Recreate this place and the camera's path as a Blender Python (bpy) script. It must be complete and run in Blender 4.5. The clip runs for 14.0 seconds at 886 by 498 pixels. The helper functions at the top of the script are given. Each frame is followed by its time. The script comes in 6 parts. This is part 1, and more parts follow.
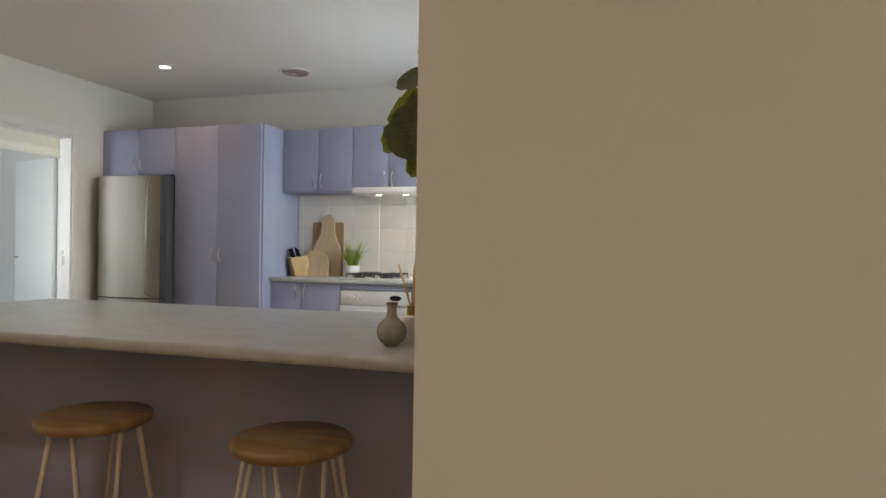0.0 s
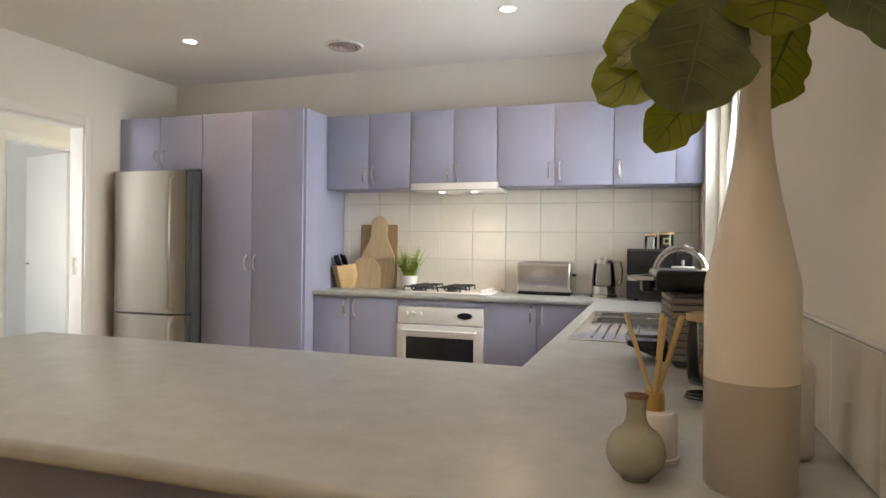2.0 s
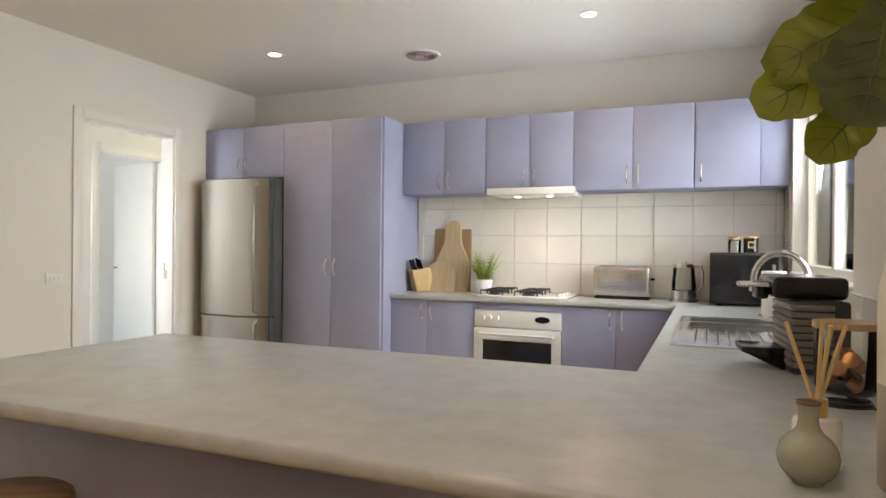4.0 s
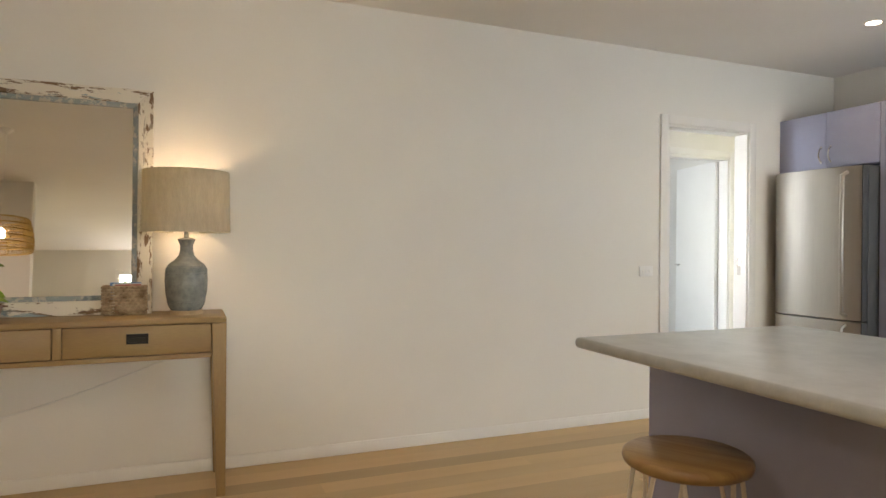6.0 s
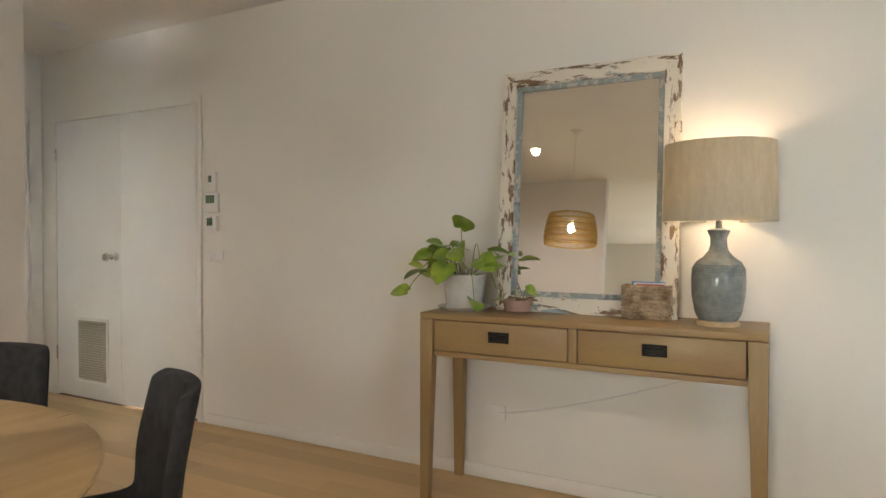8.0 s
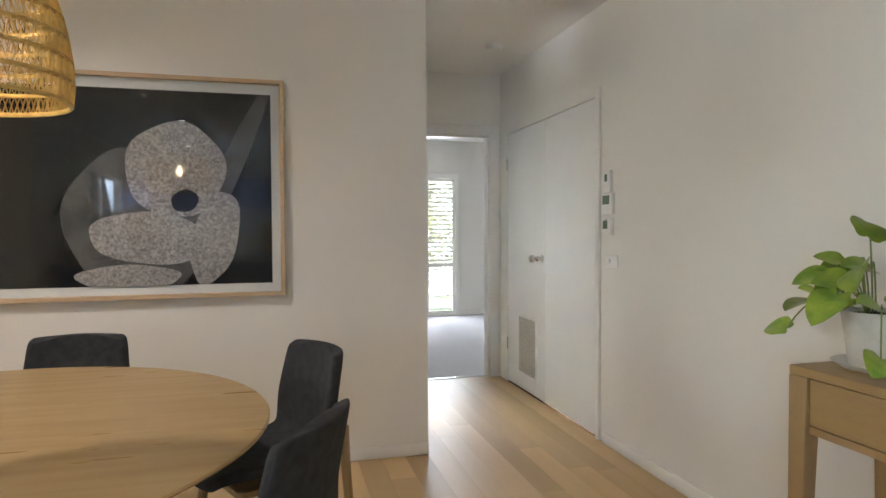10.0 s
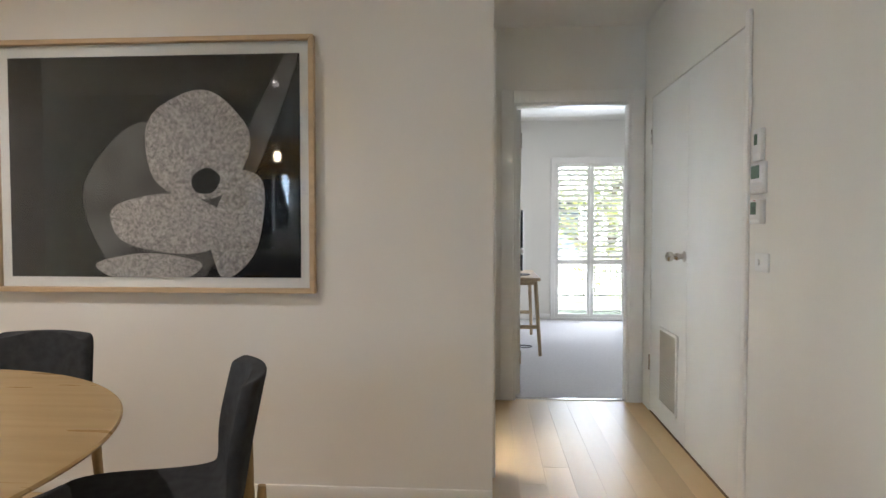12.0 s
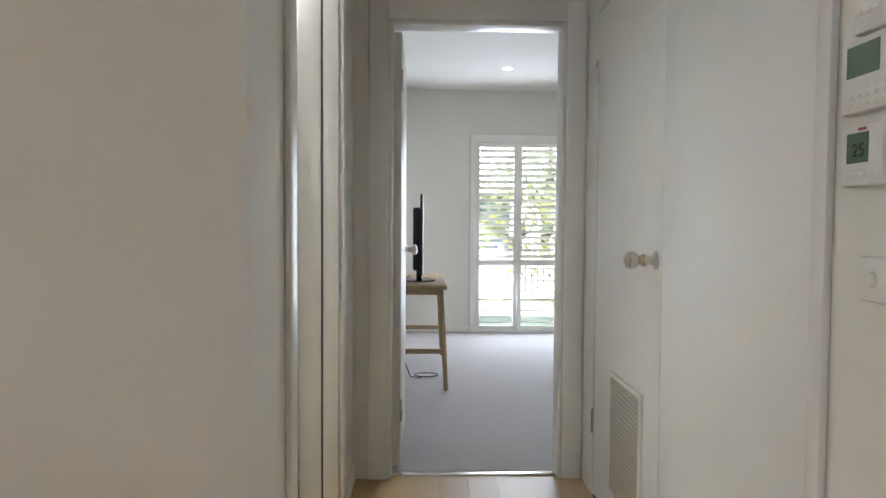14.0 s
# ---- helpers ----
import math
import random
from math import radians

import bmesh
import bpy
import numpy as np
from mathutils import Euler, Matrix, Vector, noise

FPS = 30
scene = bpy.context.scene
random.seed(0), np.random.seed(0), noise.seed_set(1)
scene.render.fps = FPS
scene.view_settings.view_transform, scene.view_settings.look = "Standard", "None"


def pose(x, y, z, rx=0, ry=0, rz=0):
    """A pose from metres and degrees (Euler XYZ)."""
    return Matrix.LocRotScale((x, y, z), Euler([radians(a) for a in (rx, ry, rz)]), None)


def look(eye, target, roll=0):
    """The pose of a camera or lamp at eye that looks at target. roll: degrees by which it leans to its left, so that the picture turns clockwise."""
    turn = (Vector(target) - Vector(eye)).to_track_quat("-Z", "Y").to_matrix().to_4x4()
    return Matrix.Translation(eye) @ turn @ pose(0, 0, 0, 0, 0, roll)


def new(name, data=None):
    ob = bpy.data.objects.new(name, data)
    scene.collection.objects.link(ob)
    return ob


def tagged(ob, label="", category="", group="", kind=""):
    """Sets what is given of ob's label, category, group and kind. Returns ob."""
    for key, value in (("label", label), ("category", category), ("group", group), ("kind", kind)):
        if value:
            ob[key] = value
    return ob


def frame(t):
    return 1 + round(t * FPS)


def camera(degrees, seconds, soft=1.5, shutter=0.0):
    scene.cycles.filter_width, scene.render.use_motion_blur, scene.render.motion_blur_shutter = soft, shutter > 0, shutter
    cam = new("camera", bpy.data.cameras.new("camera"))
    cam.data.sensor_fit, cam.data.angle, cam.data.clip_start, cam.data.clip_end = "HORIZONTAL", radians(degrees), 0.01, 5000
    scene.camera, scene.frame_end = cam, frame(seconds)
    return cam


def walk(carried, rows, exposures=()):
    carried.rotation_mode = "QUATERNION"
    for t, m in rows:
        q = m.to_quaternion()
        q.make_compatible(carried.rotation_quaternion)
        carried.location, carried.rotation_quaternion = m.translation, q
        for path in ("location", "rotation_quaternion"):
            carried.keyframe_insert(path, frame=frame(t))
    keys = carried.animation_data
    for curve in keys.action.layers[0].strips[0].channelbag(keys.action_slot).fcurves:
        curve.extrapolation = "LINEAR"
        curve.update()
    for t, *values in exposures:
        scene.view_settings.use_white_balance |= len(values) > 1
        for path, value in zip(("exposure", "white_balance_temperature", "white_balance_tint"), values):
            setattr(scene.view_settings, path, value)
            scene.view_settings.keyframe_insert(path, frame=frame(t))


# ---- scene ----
cam = camera(70.0, 14.0)
PATH = [
    (0, (-0.502, 0.295, 1.17), (-1.071, 2.213, 1.164), 0.8),
    (0.5, (-0.683, 0.532, 1.178), (-1.357, 2.415, 1.176), 0.9),
    (1, (-0.875, 0.695, 1.19), (-1.578, 2.567, 1.183), 0.9),
    (1.5, (-1.026, 0.847, 1.206), (-1.689, 2.733, 1.194), 0.9),
    (2, (-1.103, 0.981, 1.222), (-1.733, 2.88, 1.211), 0.7),
    (2.2, (-1.108, 1.028, 1.213), (-1.733, 2.928, 1.21), 0.8),
    (4.3, (-1.263, 0.804, 1.234), (-2.124, 2.609, 1.234), 0.4),
    (4.5, (-1.259, 0.758, 1.205), (-2.221, 2.511, 1.22), 0.6),
    (5, (-1.256, 0.646, 1.199), (-2.522, 2.194, 1.205), 0.6),
    (5.5, (-1.328, 0.596, 1.198), (-2.91, 1.82, 1.192), 0.6),
    (5.7, (-1.37, 0.59, 1.192), (-3.072, 1.642, 1.188), 0.5),
    (6, (-1.457, 0.583, 1.185), (-3.309, 1.337, 1.175), 0.4),
    (6.5, (-1.599, 0.612, 1.179), (-3.573, 0.937, 1.162), 0.5),
    (7, (-1.804, 0.714, 1.182), (-3.8, 0.587, 1.159), 0.5),
    (7.5, (-1.993, 0.802, 1.16), (-3.919, 0.262, 1.146), 0.3),
    (8, (-2.149, 0.788, 1.18), (-3.917, -0.147, 1.143), 0.1),
    (8.5, (-2.332, 0.797, 1.198), (-3.896, -0.449, 1.159), 0.1),
    (9, (-2.617, 0.905, 1.24), (-3.881, -0.644, 1.193), -0.2),
    (9.2, (-2.722, 0.932, 1.246), (-3.84, -0.726, 1.199), -0.3),
    (11.3, (-3.681, 0.636, 1.228), (-3.557, -1.359, 1.165), -0.1),
    (11.5, (-3.742, 0.525, 1.216), (-3.599, -1.469, 1.154), -0.1),
    (12, (-3.918, 0.209, 1.206), (-3.78, -1.785, 1.133), -0.0),
    (12.5, (-4.069, -0.117, 1.195), (-3.935, -2.111, 1.118), -0.1),
    (13, (-4.154, -0.498, 1.176), (-4.024, -2.493, 1.096), 0.1),
    (13.5, (-4.188, -0.898, 1.166), (-4.146, -2.896, 1.086), 0.3),
    (14, (-4.264, -1.343, 1.148), (-4.321, -3.34, 1.069), 0.4),
]

walk(cam, [(t, look(eye, target, roll)) for t, eye, target, roll in PATH],
     exposures=[(0.0, 0.40, 7400, 20), (0.6, 0.52, 7600, 20), (1.5, 0.72, 8300, 23), (4.5, 0.94, 8000, 22), (6.5, 0.90, 7700, 22), (9.0, 1.42, 6500, 17), (12.0, 1.48, 6150, 16), (14.0, 1.22, 6200, 16)])

# ---- world and light ----
world = bpy.data.worlds.new("world")
scene.world = world
world.use_nodes = True
wn = world.node_tree
sky = wn.nodes.new("ShaderNodeTexSky")
sky.sky_type = "NISHITA"
sky.sun_disc = False
sky.sun_elevation = radians(48)
sky.sun_rotation = radians(327)
wn.links.new(sky.outputs[0], wn.nodes["Background"].inputs[0])
wn.nodes["Background"].inputs[1].default_value = 0.15

sun = new("sun", bpy.data.lights.new("sun", "SUN"))
sun.data.energy, sun.data.angle, sun.data.color = 5.0, radians(0.5), (1.0, 0.95, 0.88)
sun.matrix_world = look((0, 0, 0), (0.35, -0.55, -0.76))


def area_lamp(name, eye, target, w, h, watts, colour, spread=180):
    lamp = new(name, bpy.data.lights.new(name, "AREA"))
    lamp.data.shape, lamp.data.size, lamp.data.size_y = "RECTANGLE", w, h
    lamp.data.energy, lamp.data.color, lamp.data.spread = watts, colour, radians(spread)
    lamp.matrix_world = look(eye, target)
    return lamp


def spot_lamp(name, x, y, z, watts, colour=(1.0, 0.85, 0.66), angle=160, radius=0.05):
    lamp = new(name, bpy.data.lights.new(name, "SPOT"))
    lamp.data.energy, lamp.data.color, lamp.data.shadow_soft_size = watts, colour, radius
    lamp.data.spot_size, lamp.data.spot_blend = radians(angle), 1.0
    lamp.matrix_world = look((x, y, z), (x, y + 0.0001, 0))
    return lamp


def bulb_lamp(name, x, y, z, watts, colour=(1.0, 0.76, 0.5), radius=0.03):
    lamp = new(name, bpy.data.lights.new(name, "POINT"))
    lamp.data.energy, lamp.data.color, lamp.data.shadow_soft_size = watts, colour, radius
    lamp.location = (x, y, z)
    return lamp


DAY = (0.78, 0.88, 1.0)
CEIL = 2.55
XE = -0.812
area_lamp("kitchen_window_light", (XE + 0.128, 4.18, 1.60), (-4.9, 4.0, 1.45), 1.5, 0.86, 29, (0.60, 0.79, 1.0), 170)
area_lamp("lounge_window_light", (3.38, 0.42, 1.70), (-2.0, -0.4, 2.6), 1.2, 0.9, 15, (0.88, 0.94, 1.0))
area_lamp("bedroom_window_light", (-5.25, -7.92, 1.05), (-4.7, -5.0, 0.6), 0.9, 1.9, 19, DAY)
area_lamp("side_room_window_light", (-1.9, -3.5, 1.35), (-2.5, -3.4, 2.7), 1.3, 1.2, 58, (0.88, 0.94, 1.0), 90)
area_lamp("laundry_window_light", (-7.0, 2.42, 1.6), (-6.9, 5.4, 1.2), 0.9, 1.0, 26, (0.62, 0.80, 1.0))
area_lamp("passage_window_light", (-5.6, 2.42, 1.6), (-5.6, 4.6, 1.3), 0.55, 1.0, 21, (0.62, 0.80, 1.0))
KITCHEN_SPOTS = [(-4.02, 4.42), (-1.89, 4.45)]
OTHER_SPOTS = [(-1.95, 0.70), (-2.10, 2.15), (-2.02, -1.28)]
OTHER_WATTS = [20, 8, 33]
for (sx, sy), watts in zip(KITCHEN_SPOTS, (5, 8)):
    spot_lamp("downlight_beam", sx, sy, CEIL - 0.02, watts, (1.0, 0.80, 0.56), 168, 0.035)
for (sx, sy), watts in zip(OTHER_SPOTS, OTHER_WATTS):
    spot_lamp("downlight_beam", sx, sy, CEIL - 0.02, watts, (1.0, 0.92, 0.84), 160, 0.035)
spot_lamp("downlight_beam", -5.0, -7.08, CEIL - 0.03, 6, (1.0, 0.9, 0.8), 150)
bulb_lamp("table_lamp_bulb", -4.80, 0.59, 1.42, 3.2)
bulb_lamp("pendant_bulb", -2.45, -0.762, 1.68, 3.5, radius=0.012)
spot_lamp("hood_beam", -2.496, 5.145, 1.57, 0.9, angle=130, radius=0.025)
spot_lamp("hood_beam", -2.266, 5.145, 1.57, 0.9, angle=130, radius=0.025)


# ---- materials ----
def material(name, colour, rough=0.5, metal=0.0, var=0.06, scale=6.0, fine=60.0, bump=0.03, stretch=(1, 1, 1),
             second=None, coat=0.0, per_object=0.0, rough_var=0.08):
    m = bpy.data.materials.new(name)
    m.use_nodes = True
    nt = m.node_tree
    bs = nt.nodes["Principled BSDF"]
    co = nt.nodes.new("ShaderNodeTexCoord")
    mp = nt.nodes.new("ShaderNodeMapping")
    mp.inputs["Scale"].default_value = stretch
    nt.links.new(co.outputs["Object"], mp.inputs[0])
    n1 = nt.nodes.new("ShaderNodeTexNoise")
    n1.inputs["Scale"].default_value, n1.inputs["Detail"].default_value = scale, 5
    n2 = nt.nodes.new("ShaderNodeTexNoise")
    n2.inputs["Scale"].default_value, n2.inputs["Detail"].default_value = fine, 3
    nt.links.new(mp.outputs[0], n1.inputs[0])
    nt.links.new(mp.outputs[0], n2.inputs[0])
    mix = nt.nodes.new("ShaderNodeMix")
    mix.data_type = "RGBA"
    c2 = second or tuple(max(0.0, c * (1 - 2.2 * var)) for c in colour)
    mix.inputs[6].default_value = (*colour, 1)
    mix.inputs[7].default_value = (*c2, 1)
    ramp = nt.nodes.new("ShaderNodeMapRange")
    ramp.inputs[1].default_value, ramp.inputs[2].default_value = 0.35, 0.68
    nt.links.new(n1.outputs[0], ramp.inputs[0])
    nt.links.new(ramp.outputs[0], mix.inputs[0])
    hsv = nt.nodes.new("ShaderNodeHueSaturation")
    nt.links.new(mix.outputs[2], hsv.inputs["Color"])
    val = nt.nodes.new("ShaderNodeMapRange")
    val.inputs[3].default_value, val.inputs[4].default_value = 1 - var, 1 + var
    nt.links.new(n2.outputs[0], val.inputs[0])
    out = val.outputs[0]
    if per_object:
        oi = nt.nodes.new("ShaderNodeObjectInfo")
        pr = nt.nodes.new("ShaderNodeMapRange")
        pr.inputs[3].default_value, pr.inputs[4].default_value = 1 - per_object, 1 + per_object
        nt.links.new(oi.outputs["Random"], pr.inputs[0])
        mu = nt.nodes.new("ShaderNodeMath")
        mu.operation = "MULTIPLY"
        nt.links.new(out, mu.inputs[0])
        nt.links.new(pr.outputs[0], mu.inputs[1])
        out = mu.outputs[0]
        add = nt.nodes.new("ShaderNodeVectorMath")
        sc = nt.nodes.new("ShaderNodeVectorMath")
        sc.operation = "SCALE"
        sc.inputs[0].default_value = (37.0, 61.0, 13.0)
        nt.links.new(oi.outputs["Random"], sc.inputs["Scale"])
        nt.links.new(co.outputs["Object"], add.inputs[0])
        nt.links.new(sc.outputs[0], add.inputs[1])
        nt.links.new(add.outputs[0], mp.inputs[0])
    nt.links.new(out, hsv.inputs["Value"])
    nt.links.new(hsv.outputs[0], bs.inputs["Base Color"])
    rr = nt.nodes.new("ShaderNodeMapRange")
    rr.inputs[3].default_value, rr.inputs[4].default_value = max(0.02, rough - rough_var), min(1.0, rough + rough_var)
    nt.links.new(n1.outputs[0], rr.inputs[0])
    nt.links.new(rr.outputs[0], bs.inputs["Roughness"])
    bs.inputs["Metallic"].default_value = metal
    bs.inputs["Coat Weight"].default_value = coat
    bs.inputs["Coat Roughness"].default_value = 0.08
    if bump:
        b = nt.nodes.new("ShaderNodeBump")
        b.inputs["Strength"].default_value, b.inputs["Distance"].default_value = bump, 0.01
        nt.links.new(n2.outputs[0], b.inputs["Height"])
        nt.links.new(b.outputs[0], bs.inputs["Normal"])
    return m


def glow(name, colour, strength):
    m = bpy.data.materials.new(name)
    m.use_nodes = True
    bs = m.node_tree.nodes["Principled BSDF"]
    bs.inputs["Base Color"].default_value = (*colour, 1)
    bs.inputs["Emission Color"].default_value = (*colour, 1)
    bs.inputs["Emission Strength"].default_value = strength
    return m


def glass(name, tint=(1, 1, 1)):
    """Thin clear glass: what lies behind it, and a mirror image that grows at grazing angles."""
    m = bpy.data.materials.new(name)
    m.use_nodes = True
    nt = m.node_tree
    nt.nodes.remove(nt.nodes["Principled BSDF"])
    tr = nt.nodes.new("ShaderNodeBsdfTransparent")
    tr.inputs[0].default_value = (*tint, 1)
    gl = nt.nodes.new("ShaderNodeBsdfGlossy")
    gl.inputs["Roughness"].default_value = 0.01
    fr = nt.nodes.new("ShaderNodeFresnel")
    fr.inputs[0].default_value = 1.45
    mx = nt.nodes.new("ShaderNodeMixShader")
    nt.links.new(fr.outputs[0], mx.inputs[0])
    nt.links.new(tr.outputs[0], mx.inputs[1])
    nt.links.new(gl.outputs[0], mx.inputs[2])
    nt.links.new(mx.outputs[0], nt.nodes["Material Output"].inputs[0])
    return m


M_WALL = material("wall_paint", (0.80, 0.775, 0.71), 0.75, var=0.02, scale=1.3, fine=180, bump=0.04)
M_CEIL = material("ceiling_paint", (0.84, 0.815, 0.76), 0.85, var=0.02, scale=1.1, fine=150, bump=0.03)
M_TRIM = material("white_gloss_trim", (0.82, 0.80, 0.75), 0.35, var=0.02, scale=3, fine=90, bump=0.01)
M_DOOR = material("white_door_paint", (0.80, 0.79, 0.75), 0.4, var=0.02, scale=2, fine=120, bump=0.015)
M_LILAC = material("lilac_laminate", (0.345, 0.365, 0.495), 0.5, var=0.03, scale=5, fine=160, bump=0.02)
M_BENCH = material("grey_laminate_bench", (0.47, 0.50, 0.485), 0.30, var=0.06, scale=15, fine=80, bump=0.0,
                   second=(0.40, 0.43, 0.415), rough_var=0.03)
M_TILE = material("white_glazed_tile", (0.78, 0.75, 0.68), 0.17, var=0.02, scale=5, fine=30, bump=0.006, per_object=0.025, coat=0.1)
M_GROUT = material("grey_grout", (0.60, 0.575, 0.52), 0.9, var=0.08, fine=150, bump=0.06)
M_FLOOR = material("oak_board", (0.56, 0.39, 0.195), 0.40, var=0.03, scale=1.6, fine=22, bump=0.004, stretch=(5, 0.6, 1),
                   second=(0.51, 0.345, 0.165), per_object=0.19, rough_var=0.02)
M_SUBFLOOR = material("board_joint_shadow", (0.16, 0.10, 0.055), 0.8, var=0.08)
M_CARPET = material("pale_carpet", (0.56, 0.54, 0.53), 0.97, var=0.035, scale=40, fine=420, bump=0.35)
M_STEEL = material("brushed_steel", (0.43, 0.405, 0.365), 0.42, 1.0, var=0.05, scale=3, fine=70, bump=0.01, stretch=(1, 1, 0.06))
M_STEEL_H = material("brushed_steel_flat", (0.74, 0.72, 0.69), 0.24, 1.0, var=0.05, scale=3, fine=80, bump=0.01, stretch=(0.1, 1, 1))
M_CHROME = material("chrome", (0.80, 0.80, 0.80), 0.09, 1.0, var=0.02, bump=0.0, rough_var=0.03)
M_SATIN = material("satin_nickel", (0.66, 0.62, 0.57), 0.28, 1.0, var=0.04, bump=0.01)
M_DARK = material("dark_grey_plastic", (0.035, 0.036, 0.038), 0.4, var=0.08, bump=0.03)
M_BLACK = material("black_gloss", (0.012, 0.012, 0.014), 0.18, var=0.08, bump=0.01)
M_IRON = material("cast_iron", (0.02, 0.02, 0.022), 0.55, var=0.1, bump=0.08)
M_FRIDGE_SIDE = material("fridge_side_grey", (0.055, 0.058, 0.06), 0.5, var=0.06, bump=0.03)
M_WHITE = material("white_enamel", (0.82, 0.81, 0.78), 0.22, var=0.02, bump=0.004)
M_PLASTIC = material("white_plastic", (0.80, 0.79, 0.75), 0.35, var=0.02, bump=0.006)
M_OAK = material("honey_oak", (0.34, 0.228, 0.092), 0.42, var=0.16, scale=3, fine=36, bump=0.05, stretch=(7, 0.8, 7),
                 second=(0.32, 0.20, 0.095))
M_OAK_Z = material("honey_oak_upright", (0.34, 0.228, 0.092), 0.42, var=0.16, scale=3, fine=36, bump=0.05, stretch=(7, 7, 0.8),
                   second=(0.31, 0.195, 0.09))
M_TABLE = material("table_oak", (0.37, 0.255, 0.115), 0.30, var=0.04, scale=2.5, fine=30, bump=0.0, stretch=(0.8, 9, 1),
                   second=(0.32, 0.215, 0.092))
M_STOOL = material("acacia_seat", (0.34, 0.22, 0.085), 0.34, var=0.16, scale=4, fine=30, bump=0.03, stretch=(1, 10, 1),
                   second=(0.23, 0.12, 0.045))
M_CREAM = material("cream_powder_coat", (0.74, 0.68, 0.58), 0.45, var=0.03, bump=0.02)
M_FABRIC = material("charcoal_wool", (0.030, 0.032, 0.034), 0.95, var=0.2, scale=30, fine=420, bump=0.4)
M_LINEN = material("linen_shade", (0.62, 0.60, 0.50), 0.9, var=0.16, scale=40, fine=190, bump=0.25, stretch=(1, 1, 0.25),
                   second=(0.52, 0.50, 0.41))
M_LAMP = material("slate_glaze", (0.25, 0.275, 0.26), 0.2, var=0.10, scale=30, fine=110, bump=0.12, coat=0.4,
                  second=(0.17, 0.195, 0.19))
M_MIRROR = material("mirror_silver", (0.88, 0.90, 0.90), 0.015, 1.0, var=0.0, bump=0.0, rough_var=0.0)
M_PIC_OAK = material("pale_oak_moulding", (0.58, 0.42, 0.25), 0.5, var=0.07, scale=5, fine=60, bump=0.03, stretch=(1, 8, 8))
M_MAT = material("print_mount", (0.82, 0.80, 0.76), 0.8, var=0.01)
M_PRINT = material("print_black", (0.007, 0.007, 0.0075), 0.6, var=0.10, scale=2, fine=12, bump=0.0)
M_GREY1 = material("print_pale_grey", (0.47, 0.43, 0.405), 0.7, var=0.55, scale=75, fine=170, bump=0.0, second=(0.22, 0.205, 0.195))
M_GREY2 = material("print_mid_grey", (0.13, 0.125, 0.12), 0.7, var=0.35, scale=7, fine=70, bump=0.0, second=(0.06, 0.058, 0.055))
for m in (M_PRINT, M_GREY1, M_GREY2):
    m.node_tree.nodes["Principled BSDF"].inputs["Specular IOR Level"].default_value = 0.08
M_VENT = material("beige_grille_plastic", (0.50, 0.46, 0.36), 0.5, var=0.03)
M_CLEAR = glass("clear_pane", (0.97, 0.98, 0.97))
M_GLOW = glow("lit_diffuser", (1.0, 0.93, 0.82), 9.0)
M_BULB = glow("lit_bulb", (1.0, 0.80, 0.52), 30.0)


# ---- building helpers ----
def link(name, bm, mat, parent=None, smooth=False):
    me = bpy.data.meshes.new(name)
    bmesh.ops.recalc_face_normals(bm, faces=bm.faces)
    bm.to_mesh(me)
    bm.free()
    if mat:
        me.materials.append(mat)
    if smooth:
        for p in me.polygons:
            p.use_smooth = True
        me.set_sharp_from_angle(angle=radians(42))
    ob = new(name, me)
    ob.parent = parent
    return ob


def part(name, bm, mat, parent, label="", smooth=True):
    ob = link(name, bm, mat, parent, smooth)
    if label:
        tagged(ob, label)
    return ob


def thing(name, label, category, x=0, y=0, z=0, rz=0, group="", kind=""):
    ob = new(name)
    ob.empty_display_size = 0.1
    ob.matrix_world = pose(x, y, z, 0, 0, rz)
    return tagged(ob, label, category, group, kind)


def box(lo, hi, bevel=0.0, seg=2, bm=None):
    bm = bm or bmesh.new()
    r = bmesh.ops.create_cube(bm, size=1)
    s = [hi[i] - lo[i] for i in range(3)]
    c = [(hi[i] + lo[i]) / 2 for i in range(3)]
    for v in r["verts"]:
        v.co = Vector((v.co[i] * s[i] + c[i] for i in range(3)))
    if bevel:
        es = list({e for v in r["verts"] for e in v.link_edges})
        bmesh.ops.bevel(bm, geom=es, offset=bevel, segments=seg, affect="EDGES", profile=0.5)
    return bm


def lathe(profile, n=32, bm=None, at=(0, 0, 0)):
    """A turned shape from (radius, height) pairs: solid from axis to axis, or a ring."""
    bm = bm or bmesh.new()
    rings = []
    for r, z in profile:
        if r < 1e-5:
            rings.append([bm.verts.new((at[0], at[1], at[2] + z))])
        else:
            rings.append([bm.verts.new((at[0] + r * math.cos(2 * math.pi * i / n), at[1] + r * math.sin(2 * math.pi * i / n), at[2] + z)) for i in range(n)])
    for a, b in zip(rings, rings[1:]):
        for i in range(n):
            j = (i + 1) % n
            if len(a) == 1 and len(b) > 1:
                bm.faces.new((a[0], b[i], b[j]))
            elif len(b) == 1 and len(a) > 1:
                bm.faces.new((a[i], a[j], b[0]))
            elif len(a) > 1:
                bm.faces.new((a[i], a[j], b[j], b[i]))
    if len(rings[0]) > 1 and len(rings[-1]) > 1:
        for i in range(n):
            j = (i + 1) % n
            bm.faces.new((rings[-1][i], rings[-1][j], rings[0][j], rings[0][i]))
    return bm


